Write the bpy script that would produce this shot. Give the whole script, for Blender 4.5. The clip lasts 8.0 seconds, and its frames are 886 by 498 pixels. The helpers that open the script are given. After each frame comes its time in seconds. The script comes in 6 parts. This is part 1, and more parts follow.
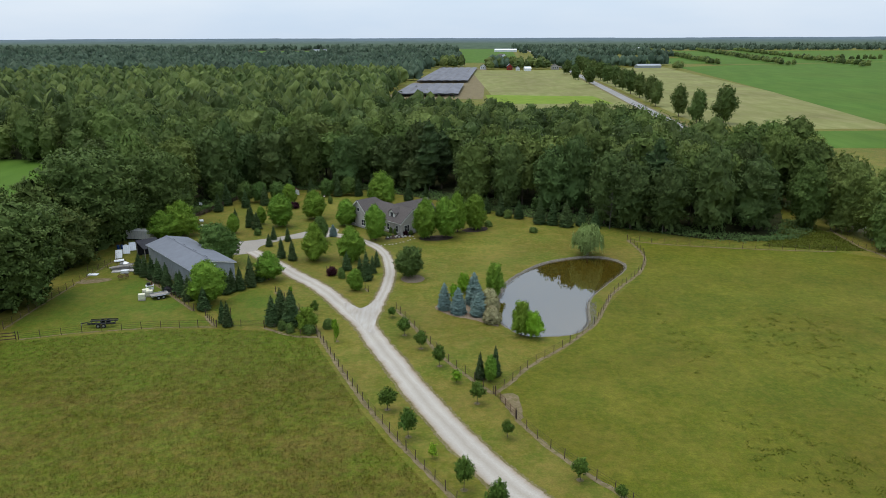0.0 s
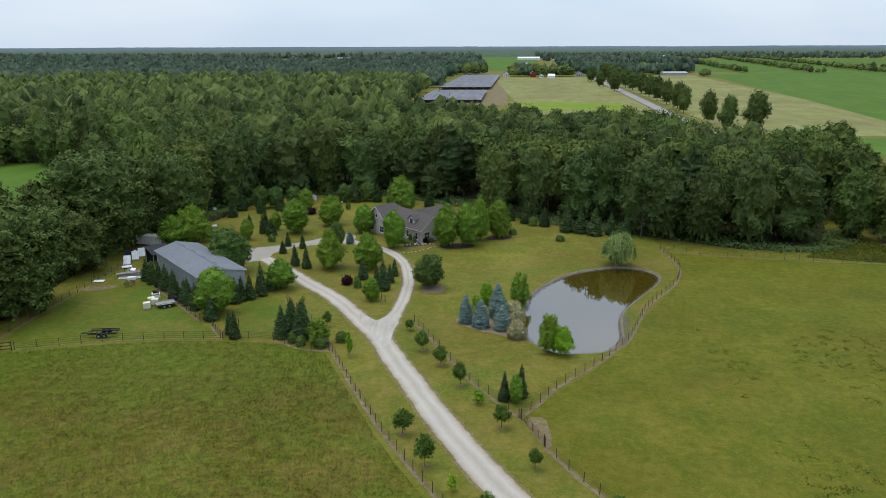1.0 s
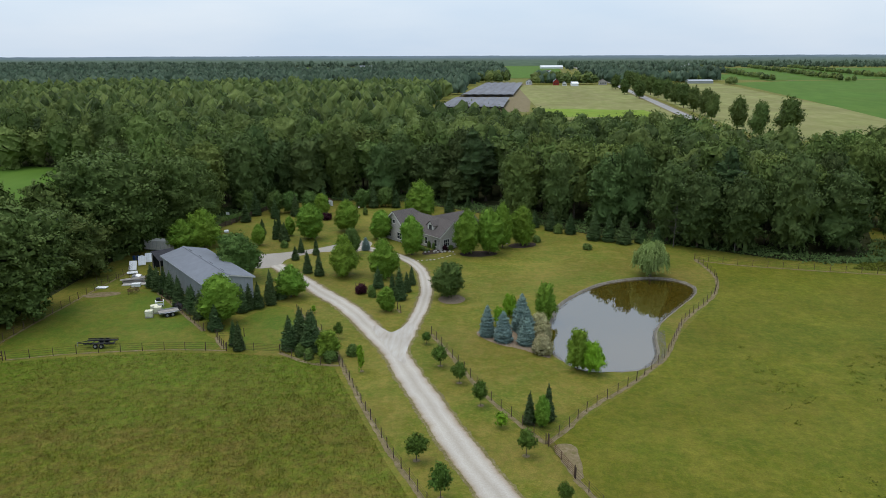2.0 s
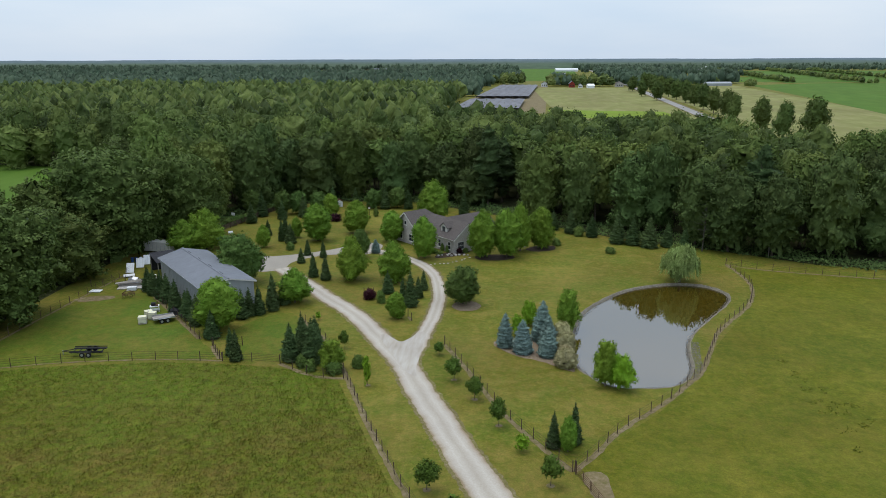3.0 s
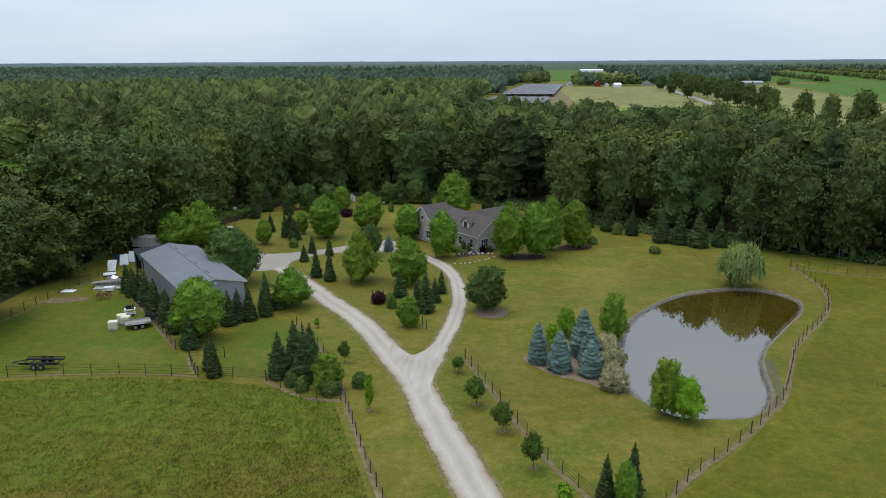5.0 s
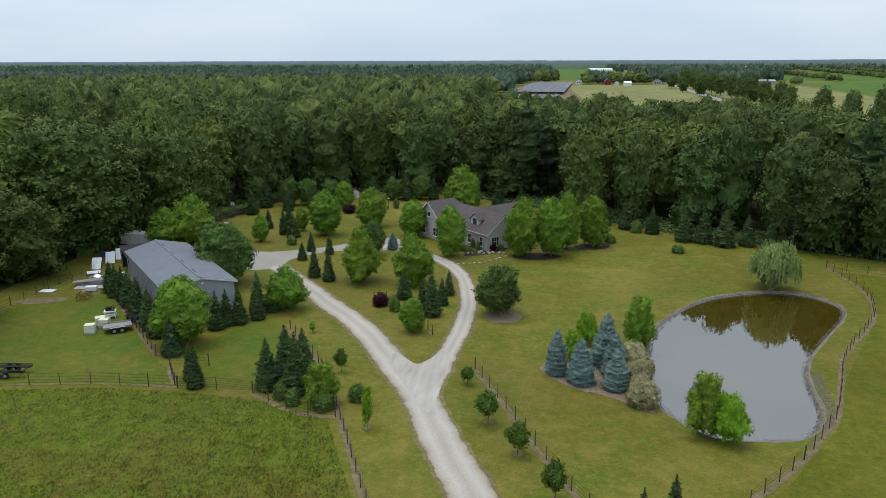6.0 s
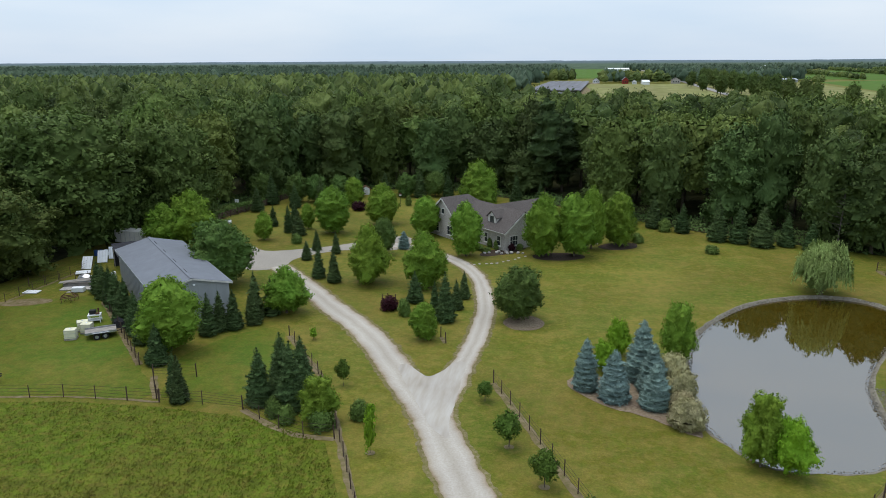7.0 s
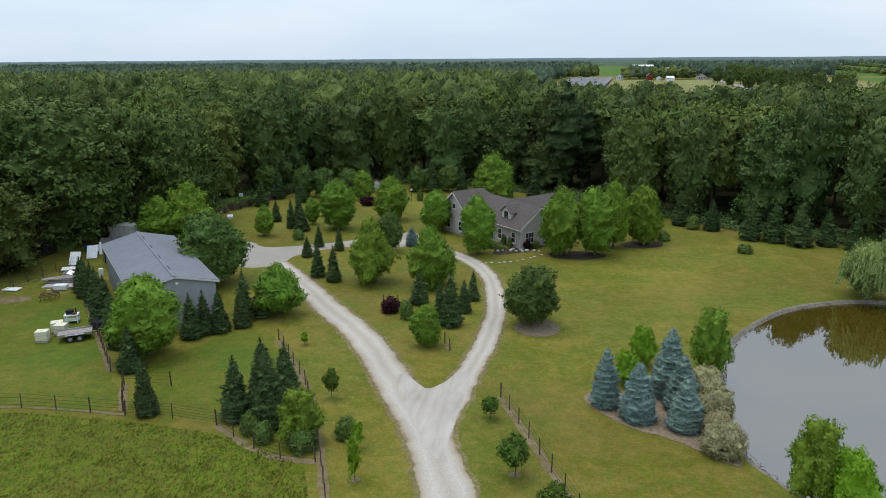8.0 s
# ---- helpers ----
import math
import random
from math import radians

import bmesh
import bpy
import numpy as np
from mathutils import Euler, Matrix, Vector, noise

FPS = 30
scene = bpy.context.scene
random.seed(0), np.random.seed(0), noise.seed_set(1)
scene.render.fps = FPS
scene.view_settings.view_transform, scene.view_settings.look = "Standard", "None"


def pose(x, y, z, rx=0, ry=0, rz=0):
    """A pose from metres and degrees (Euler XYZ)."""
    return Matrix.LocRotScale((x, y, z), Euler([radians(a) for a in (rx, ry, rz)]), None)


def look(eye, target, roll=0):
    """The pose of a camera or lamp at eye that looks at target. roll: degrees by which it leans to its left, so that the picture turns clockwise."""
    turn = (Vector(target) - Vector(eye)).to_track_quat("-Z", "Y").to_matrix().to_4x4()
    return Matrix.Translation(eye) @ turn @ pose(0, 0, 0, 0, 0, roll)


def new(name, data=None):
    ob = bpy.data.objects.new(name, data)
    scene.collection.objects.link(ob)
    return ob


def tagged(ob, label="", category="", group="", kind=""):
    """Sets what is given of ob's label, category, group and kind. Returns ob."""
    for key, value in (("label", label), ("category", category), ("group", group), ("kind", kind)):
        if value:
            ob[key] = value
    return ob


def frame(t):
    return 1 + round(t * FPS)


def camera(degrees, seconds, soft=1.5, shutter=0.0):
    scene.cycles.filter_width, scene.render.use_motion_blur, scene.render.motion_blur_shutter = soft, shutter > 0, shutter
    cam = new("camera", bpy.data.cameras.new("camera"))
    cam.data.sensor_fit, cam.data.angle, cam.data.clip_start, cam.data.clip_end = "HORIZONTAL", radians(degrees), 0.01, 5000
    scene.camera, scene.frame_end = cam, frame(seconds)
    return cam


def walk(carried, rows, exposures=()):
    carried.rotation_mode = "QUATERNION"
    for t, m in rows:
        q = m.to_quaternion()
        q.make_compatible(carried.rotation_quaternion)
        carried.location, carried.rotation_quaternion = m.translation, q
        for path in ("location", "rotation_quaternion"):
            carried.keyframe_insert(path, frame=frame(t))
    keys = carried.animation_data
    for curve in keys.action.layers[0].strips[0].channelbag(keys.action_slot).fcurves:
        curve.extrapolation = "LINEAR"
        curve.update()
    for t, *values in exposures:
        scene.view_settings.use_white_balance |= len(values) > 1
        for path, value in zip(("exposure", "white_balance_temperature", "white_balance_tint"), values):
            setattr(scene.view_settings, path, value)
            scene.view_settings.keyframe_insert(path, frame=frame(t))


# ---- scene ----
cam = camera(63.2, 8.0, soft=0.5)
PATH = [
    (0, (1.091, 1.717, 45.135), (1.059, 3.634, 44.565), -0.2),
    (0.5, (1.144, 5.564, 43.991), (1.08, 7.483, 43.433), -0.3),
    (1, (0.853, 9.404, 42.927), (0.762, 11.325, 42.379), -0.2),
    (1.5, (0.821, 13.13, 41.654), (0.7, 15.054, 41.12), -0.2),
    (2, (0.59, 17.067, 40.513), (0.441, 18.991, 39.989), -0.2),
    (3.5, (-0.382, 28.982, 37.027), (-0.585, 30.904, 36.515), -0.2),
    (4, (-0.529, 32.89, 35.724), (-0.75, 34.812, 35.214), -0.2),
    (4.5, (-1.001, 36.786, 34.473), (-1.237, 38.706, 33.965), -0.3),
    (6, (-2.614, 48.569, 30.897), (-2.882, 50.485, 30.389), -0.2),
    (6.5, (-3.235, 52.493, 29.906), (-3.518, 54.406, 29.396), -0.3),
    (7, (-3.737, 56.374, 28.634), (-4.045, 58.285, 28.128), -0.3),
    (7.5, (-3.649, 60.142, 27.63), (-3.984, 62.047, 27.122), -0.3),
    (8, (-3.299, 63.689, 26.653), (-3.665, 65.588, 26.142), -0.4),
]
walk(cam, [(t, look(eye, target, roll)) for t, eye, target, roll in PATH],
     exposures=((0, 0.0), (2, -0.05), (4.5, -0.08), (6.5, -0.05), (8, 0.02)))

# ---- world, sun, exposure ----
world = bpy.data.worlds.new("overcast_sky")
scene.world = world
world.use_nodes = True
wn, wl = world.node_tree.nodes, world.node_tree.links
wn.clear()
w_out = wn.new("ShaderNodeOutputWorld")
w_bg = wn.new("ShaderNodeBackground")
w_sky = wn.new("ShaderNodeTexSky")
w_sky.sky_type, w_sky.sun_disc = "NISHITA", False
w_sky.sun_elevation, w_sky.sun_rotation = radians(74), radians(-59)
w_sky.air_density, w_sky.dust_density = 1.0, 2.0
w_co = wn.new("ShaderNodeTexCoord")
w_map = wn.new("ShaderNodeMapping")
w_map.inputs["Scale"].default_value = (1.0, 1.0, 4.5)
w_noise = wn.new("ShaderNodeTexNoise")
w_noise.inputs["Scale"].default_value, w_noise.inputs["Detail"].default_value = 2.2, 5.0
w_ramp = wn.new("ShaderNodeValToRGB")
w_ramp.color_ramp.elements[0].position, w_ramp.color_ramp.elements[1].position = 0.35, 0.7
w_ramp.color_ramp.elements[0].color = (4.95, 6.1, 7.55, 1)
w_ramp.color_ramp.elements[1].color = (6.3, 7.0, 7.9, 1)
w_mix = wn.new("ShaderNodeMix")
w_mix.data_type = "RGBA"
w_mix.inputs["Factor"].default_value = 0.8
wl.new(w_co.outputs["Generated"], w_map.inputs["Vector"])
wl.new(w_map.outputs["Vector"], w_noise.inputs["Vector"])
wl.new(w_noise.outputs["Fac"], w_ramp.inputs["Fac"])
wl.new(w_sky.outputs["Color"], w_mix.inputs["A"])
wl.new(w_ramp.outputs["Color"], w_mix.inputs["B"])
w_sep = wn.new("ShaderNodeSeparateXYZ")
w_rise = wn.new("ShaderNodeMapRange")
w_rise.inputs["From Min"].default_value, w_rise.inputs["From Max"].default_value = 0.12, 0.9
w_rise.inputs["To Min"].default_value, w_rise.inputs["To Max"].default_value = 1.0, 1.6
w_dome = wn.new("ShaderNodeVectorMath")
w_dome.operation = "SCALE"
wl.new(w_co.outputs["Generated"], w_sep.inputs["Vector"])
wl.new(w_sep.outputs["Z"], w_rise.inputs["Value"])
wl.new(w_mix.outputs["Result"], w_dome.inputs[0])
wl.new(w_rise.outputs["Result"], w_dome.inputs["Scale"])
wl.new(w_dome.outputs["Vector"], w_bg.inputs["Color"])
wl.new(w_bg.outputs["Background"], w_out.inputs["Surface"])
w_bg.inputs["Strength"].default_value = 0.137
sun = new("sun", bpy.data.lights.new("sun", "SUN"))
sun.data.energy, sun.data.angle, sun.data.color = 1.36, radians(32), (1.0, 0.96, 0.9)
sun.matrix_world = look((-25, 15, 100), (0, 0, 0))

# ---- materials ----


def surf(name, cols, fine=3.0, coarse=0.15, rough=0.9, bump=0.3, bump_scale=None, hue=0.0, val=0.0, island=0.0,
         coarse_val=0.25, coarse_hue=0.02, thin=0.0, tone=0.0, metal=0.0, spec=0.1, stretch=(1, 1, 1), grain=0.65):
    """A surface with a fine grain through the colours, a coarse drift of tone, and chance from piece to piece."""
    m = bpy.data.materials.new(name)
    m.use_nodes = True
    n, l = m.node_tree.nodes, m.node_tree.links
    n.clear()
    out = n.new("ShaderNodeOutputMaterial")
    p = n.new("ShaderNodeBsdfPrincipled")
    p.inputs["Roughness"].default_value = rough
    p.inputs["Metallic"].default_value = metal
    p.inputs["Specular IOR Level"].default_value = spec
    co = n.new("ShaderNodeTexCoord")
    mp = n.new("ShaderNodeMapping")
    mp.inputs["Scale"].default_value = stretch
    l.new(co.outputs["Object"], mp.inputs["Vector"])
    a = n.new("ShaderNodeTexNoise")
    a.inputs["Scale"].default_value, a.inputs["Detail"].default_value, a.inputs["Roughness"].default_value = fine, 7.0, grain
    b = n.new("ShaderNodeTexNoise")
    b.inputs["Scale"].default_value, b.inputs["Detail"].default_value = coarse, 4.0
    l.new(mp.outputs["Vector"], a.inputs["Vector"])
    l.new(co.outputs["Object"], b.inputs["Vector"])
    r = n.new("ShaderNodeValToRGB")
    e = r.color_ramp.elements
    e[0].position, e[1].position = 0.3, 0.7
    for i, c in enumerate(cols[1:-1]):
        e.new(0.3 + 0.4 * (i + 1) / (len(cols) - 1))
    for i, c in enumerate(cols):
        e[i].color = (*c, 1)
    l.new(a.outputs["Fac"], r.inputs["Fac"])
    h = n.new("ShaderNodeHueSaturation")
    l.new(r.outputs["Color"], h.inputs["Color"])

    def lin(src, gain, base):
        k = n.new("ShaderNodeMath")
        k.operation = "MULTIPLY_ADD"
        l.new(src, k.inputs[0])
        k.inputs[1].default_value, k.inputs[2].default_value = gain, base
        return k.outputs[0]

    def total(x, y):
        k = n.new("ShaderNodeMath")
        k.operation = "ADD"
        l.new(x, k.inputs[0]), l.new(y, k.inputs[1])
        return k.outputs[0]
    v = lin(b.outputs["Fac"], 2 * coarse_val, 1 - coarse_val)
    u = lin(b.outputs["Fac"], 2 * coarse_hue, 0.5 - coarse_hue)
    if val or hue:
        oi = n.new("ShaderNodeObjectInfo")
        v = total(v, lin(oi.outputs["Random"], 2 * val, -val))
        k = n.new("ShaderNodeMath")
        k.operation = "FRACT"
        l.new(lin(oi.outputs["Random"], 7.31, 0.0), k.inputs[0])
        u = total(u, lin(k.outputs[0], 2 * hue, -hue))
    if island:
        ge = n.new("ShaderNodeNewGeometry")
        v = total(v, lin(ge.outputs["Random Per Island"], 2 * island, -island))
    if tone:
        at = n.new("ShaderNodeAttribute")
        at.attribute_name = "tone"
        v = total(v, lin(at.outputs["Fac"], 2 * tone, -tone))
        u = total(u, lin(at.outputs["Fac"], -0.03, 0.015))
    l.new(v, h.inputs["Value"])
    l.new(u, h.inputs["Hue"])
    l.new(h.outputs["Color"], p.inputs["Base Color"])
    if bump:
        c = n.new("ShaderNodeTexNoise")
        c.inputs["Scale"].default_value, c.inputs["Detail"].default_value = bump_scale or fine * 1.7, 5.0
        l.new(mp.outputs["Vector"], c.inputs["Vector"])
        k = n.new("ShaderNodeBump")
        k.inputs["Strength"].default_value, k.inputs["Distance"].default_value = bump, 0.3 / (bump_scale or fine * 1.7)
        l.new(c.outputs["Fac"], k.inputs["Height"])
        l.new(k.outputs["Normal"], p.inputs["Normal"])
    if thin:
        t = n.new("ShaderNodeBsdfTranslucent")
        l.new(h.outputs["Color"], t.inputs["Color"])
        mx = n.new("ShaderNodeMixShader")
        mx.inputs["Fac"].default_value = thin
        l.new(p.outputs["BSDF"], mx.inputs[1]), l.new(t.outputs["BSDF"], mx.inputs[2])
        l.new(mx.outputs["Shader"], out.inputs["Surface"])
    else:
        l.new(p.outputs["BSDF"], out.inputs["Surface"])
    return m


def turf(name, base, dry, lush, dry_share=0.5, lush_share=0.5, scale=1.0, along=None, blade=False, clump=0.0):
    """Grass in drifts: a grainy base with dry and lush patches at two sizes. along: (y0, y1), lusher from y0 towards y1."""
    m = surf(name, tuple(tuple(k * q for q in base) for k in ((0.85, 1.0, 1.15) if blade else (0.76, 1.0, 1.26))), 2.6 * scale, 0.05, bump=0.0 if blade else 0.3, bump_scale=9, coarse_val=0.3, coarse_hue=0.02,
             grain=0.8, island=0.13 if blade else 0.0, thin=0.45 if blade else 0.0, rough=0.8)
    n, l = m.node_tree.nodes, m.node_tree.links
    hs = next(k for k in n if k.type == "HUE_SAT")
    src = hs.inputs["Color"].links[0].from_socket
    co = n.new("ShaderNodeTexCoord")
    for colour, freq, share, seed in ((dry, 0.32, dry_share, 3.0), (dry, 0.09, dry_share, 17.0), (lush, 0.11, lush_share, 31.0), (lush, 0.5, lush_share * 0.6, 57.0), (dry, 1.5, dry_share * 0.75, 71.0), (lush, 1.1, lush_share * 0.6, 83.0)):
        mp = n.new("ShaderNodeMapping")
        mp.inputs["Location"].default_value = (seed, seed * 0.7, 0)
        t = n.new("ShaderNodeTexNoise")
        t.inputs["Scale"].default_value, t.inputs["Detail"].default_value, t.inputs["Roughness"].default_value = freq * scale, 6.0, 0.62
        l.new(co.outputs["Object"], mp.inputs["Vector"]), l.new(mp.outputs["Vector"], t.inputs["Vector"])
        r = n.new("ShaderNodeMapRange")
        r.inputs["From Min"].default_value, r.inputs["From Max"].default_value = 0.47, 0.62
        r.inputs["To Max"].default_value = share
        l.new(t.outputs["Fac"], r.inputs["Value"])
        fac = r.outputs["Result"]
        if along and colour is lush and freq < 1:
            sep = n.new("ShaderNodeSeparateXYZ")
            l.new(co.outputs["Object"], sep.inputs["Vector"])
            g = n.new("ShaderNodeMapRange")
            g.inputs["From Min"].default_value, g.inputs["From Max"].default_value = along
            g.inputs["To Min"].default_value, g.inputs["To Max"].default_value = 0.0, 0.62
            l.new(sep.outputs["Y"], g.inputs["Value"])
            ad = n.new("ShaderNodeMath")
            ad.operation, ad.use_clamp = "ADD", True
            l.new(fac, ad.inputs[0]), l.new(g.outputs["Result"], ad.inputs[1])
            fac = ad.outputs[0]
        mx = n.new("ShaderNodeMix")
        mx.data_type = "RGBA"
        mx.inputs["B"].default_value = (*colour, 1)
        l.new(fac, mx.inputs["Factor"])
        l.new(src, mx.inputs["A"])
        # the patches keep the grain of the base
        src = mx.outputs["Result"]
    gr = n.new("ShaderNodeTexNoise")
    gr.inputs["Scale"].default_value, gr.inputs["Detail"].default_value, gr.inputs["Roughness"].default_value = 5.0 * scale, 5.0, 0.8
    l.new(co.outputs["Object"], gr.inputs["Vector"])
    k = n.new("ShaderNodeMapRange")
    k.inputs["From Min"].default_value, k.inputs["From Max"].default_value = 0.3, 0.7
    k.inputs["To Min"].default_value, k.inputs["To Max"].default_value = (0.82, 1.2) if blade else (0.74, 1.26)
    l.new(gr.outputs["Fac"], k.inputs["Value"])
    mu = n.new("ShaderNodeVectorMath")
    mu.operation = "SCALE"
    l.new(src, mu.inputs[0]), l.new(k.outputs["Result"], mu.inputs["Scale"])
    last = mu.outputs["Vector"]
    if clump:
        # tufts lighter and darker from one stride to the next
        gr = n.new("ShaderNodeTexNoise")
        gr.inputs["Scale"].default_value, gr.inputs["Detail"].default_value, gr.inputs["Roughness"].default_value = 0.85, 4.0, 0.72
        l.new(co.outputs["Object"], gr.inputs["Vector"])
        k = n.new("ShaderNodeMapRange")
        k.inputs["From Min"].default_value, k.inputs["From Max"].default_value = 0.32, 0.68
        k.inputs["To Min"].default_value, k.inputs["To Max"].default_value = 1 - clump, 1 + clump
        l.new(gr.outputs["Fac"], k.inputs["Value"])
        mu = n.new("ShaderNodeVectorMath")
        mu.operation = "SCALE"
        l.new(last, mu.inputs[0]), l.new(k.outputs["Result"], mu.inputs["Scale"])
        last = mu.outputs["Vector"]
    l.new(last, hs.inputs["Color"])
    return m


def leafy(name, dark, light, **kw):
    mid = tuple((x + y) / 2 for x, y in zip(dark, light))
    base = dict(fine=1.1, coarse=0.3, rough=0.65, bump=0.0, island=0.22, val=0.12, hue=0.012, thin=0.2, spec=0.1)
    base.update(kw)
    return surf(name, (dark, mid, light), **base)


M = {}
M["lawn"] = turf("mown_lawn", (0.11, 0.105, 0.011), (0.172, 0.139, 0.028), (0.073, 0.107, 0.009), 0.85, 0.6, 1.0, None, False, 0.1)
M["yard"] = turf("lush_yard_grass", (0.091, 0.102, 0.009), (0.14, 0.124, 0.022), (0.06, 0.106, 0.008), 0.5, 0.8, 1.0, None, False, 0.12)
M["pasture"] = turf("grazed_pasture", (0.093, 0.096, 0.006), (0.138, 0.122, 0.015), (0.064, 0.085, 0.005), 0.65, 0.65, 0.8, None, False, 0.14)
M["hay"] = turf("tall_hay_grass", (0.08, 0.077, 0.006), (0.122, 0.094, 0.018), (0.082, 0.117, 0.008), 0.75, 0.55, 1.0, (84, 112), False, 0.3)
M["hay_blade"] = turf("hay_grass_blades", (0.09, 0.087, 0.007), (0.14, 0.108, 0.022), (0.092, 0.129, 0.009), 0.75, 0.55, 1.0, (84, 112), True, 0.3)
M["weed"] = leafy("weed_tufts", (0.085, 0.105, 0.012), (0.135, 0.15, 0.02), val=0, hue=0, island=0.25)
M["gravel"] = surf("pale_limestone_gravel", ((0.25, 0.22, 0.18), (0.29, 0.262, 0.22), (0.33, 0.303, 0.262)), 5.0, 0.15, bump=0.08, bump_scale=20, coarse_val=0.25, coarse_hue=0.006)
M["fork"] = surf("fork_gravel", ((0.31, 0.27, 0.215), (0.37, 0.335, 0.285), (0.43, 0.4, 0.355)), 1.1, 0.25, bump=0.08, bump_scale=20, coarse_val=0.16, coarse_hue=0.006, stretch=(1, 0.16, 1), grain=0.55)
M["verge"] = surf("worn_gravel_verge", ((0.1, 0.1, 0.022), (0.15, 0.125, 0.05), (0.22, 0.185, 0.115)), 2.5, 0.3, bump=0.3, bump_scale=12, coarse_hue=0.01)
M["dirt"] = surf("bare_dirt", ((0.105, 0.098, 0.028), (0.165, 0.128, 0.066), (0.225, 0.178, 0.112)), 1.4, 0.2, bump=0.4, bump_scale=9, coarse_hue=0.01)
M["mulch"] = surf("dark_mulch", ((0.025, 0.018, 0.013), (0.05, 0.035, 0.025), (0.08, 0.06, 0.045)), 5, 0.5, bump=0.8)
M["mulch_tan"] = surf("dry_tan_mulch", ((0.12, 0.09, 0.055), (0.2, 0.15, 0.1), (0.27, 0.21, 0.15)), 4, 0.5, bump=0.8)
M["stone"] = surf("grey_shore_stones", ((0.1, 0.09, 0.072), (0.155, 0.14, 0.116), (0.215, 0.198, 0.17)), 3, 0.4, bump=0.6, island=0.3)
M["bank"] = surf("pale_stony_bank", ((0.115, 0.1, 0.07), (0.175, 0.155, 0.118), (0.24, 0.218, 0.178)), 2.5, 0.3, bump=0.5, bump_scale=9)
M["pale_stone"] = surf("pale_garden_stones", ((0.24, 0.225, 0.2), (0.34, 0.32, 0.29), (0.42, 0.4, 0.37)), 3, 0.4, bump=0.6, val=0.15)
M["asphalt"] = surf("worn_asphalt", ((0.2, 0.19, 0.18), (0.26, 0.25, 0.235), (0.31, 0.3, 0.28)), 1.5, 0.05, bump=0.2, coarse_hue=0.004)
M["stubble"] = surf("pale_cut_hayfield", ((0.148, 0.155, 0.042), (0.182, 0.18, 0.06), (0.225, 0.208, 0.085)), 0.12, 0.02, bump=0.2, bump_scale=1.5, stretch=(1, 0.3, 1), coarse_val=0.35, coarse_hue=0.03)
M["crop"] = surf("green_crop_rows", ((0.05, 0.102, 0.01), (0.066, 0.124, 0.013), (0.082, 0.142, 0.019)), 0.1, 0.01, bump=0.2, bump_scale=1.5, coarse_val=0.2, stretch=(1, 0.2, 1))
M["lime_field"] = surf("bright_clover_strip", ((0.11, 0.175, 0.012), (0.145, 0.21, 0.018), (0.18, 0.22, 0.035)), 0.12, 0.02, bump=0.2, bump_scale=1.5)
# the shade under the trees is put into this dark floor colour
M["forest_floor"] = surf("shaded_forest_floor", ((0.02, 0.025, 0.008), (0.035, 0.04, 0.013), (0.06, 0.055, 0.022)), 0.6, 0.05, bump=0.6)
M["canopy"] = leafy("broadleaf_canopy", (0.068, 0.102, 0.026), (0.116, 0.154, 0.038), tone=0.42, coarse=0.05, coarse_val=0.35, coarse_hue=0.015, fine=2.0, thin=0.2, island=0.16, bump=0.7, bump_scale=2.5)
# far haze is put into this leaf colour, bluer than the near canopy
M["far_canopy"] = leafy("hazed_far_canopy", (0.056, 0.088, 0.052), (0.074, 0.11, 0.066), tone=0.3, coarse=0.03, coarse_val=0.35, coarse_hue=0.02, fine=0.3, thin=0.2, island=0.14)
M["oak_leaf"] = leafy("oak_leaves", (0.07, 0.108, 0.027), (0.116, 0.158, 0.039), coarse=0.12, fine=3.5, val=0.15, island=0.14, bump=0.7, bump_scale=3.0)
M["canopy_tree"] = leafy("broadleaf_leaves", (0.092, 0.14, 0.034), (0.152, 0.202, 0.048), coarse=0.09, coarse_val=0.2, val=0.3, hue=0.016, fine=3.5, thin=0.2, island=0.15, bump=0.7, bump_scale=3.0)
# darker copy of canopy_tree: shade of the wood's front put into the colour
M["shaded_canopy"] = leafy("shaded_broadleaf_leaves", (0.056, 0.094, 0.027), (0.104, 0.144, 0.04), coarse=0.1, coarse_val=0.2, val=0.3, hue=0.015, fine=3.5, thin=0.15, island=0.15, bump=0.7, bump_scale=3.0)
M["pine"] = leafy("pine_needles", (0.042, 0.072, 0.024), (0.07, 0.105, 0.034), thin=0.1, val=0.15)
M["fir"] = leafy("fir_needles", (0.062, 0.105, 0.036), (0.1, 0.15, 0.05), thin=0.1, val=0.2, island=0.3)
M["spruce"] = leafy("blue_spruce_needles", (0.18, 0.27, 0.235), (0.275, 0.37, 0.325), thin=0.1, val=0.08, fine=6, island=0.13)
M["linden"] = leafy("bright_linden_leaves", (0.118, 0.212, 0.022), (0.17, 0.272, 0.032), hue=0.008, island=0.2)
M["bush"] = leafy("grey_green_shrub_leaves", (0.1, 0.158, 0.034), (0.15, 0.215, 0.05))
M["maple"] = leafy("maple_leaves", (0.12, 0.21, 0.022), (0.175, 0.272, 0.032), island=0.22)
M["dark_leaf"] = leafy("dark_leaves", (0.072, 0.128, 0.03), (0.112, 0.176, 0.04))
M["sapling_leaf"] = leafy("young_maple_leaves", (0.074, 0.128, 0.02), (0.11, 0.176, 0.027))
M["lime_leaf"] = leafy("lime_leaves", (0.16, 0.29, 0.018), (0.24, 0.38, 0.03))
M["willow"] = leafy("willow_leaves", (0.165, 0.24, 0.06), (0.27, 0.345, 0.115))
M["burgundy"] = leafy("burgundy_leaves", (0.03, 0.008, 0.012), (0.065, 0.018, 0.025), thin=0.15)
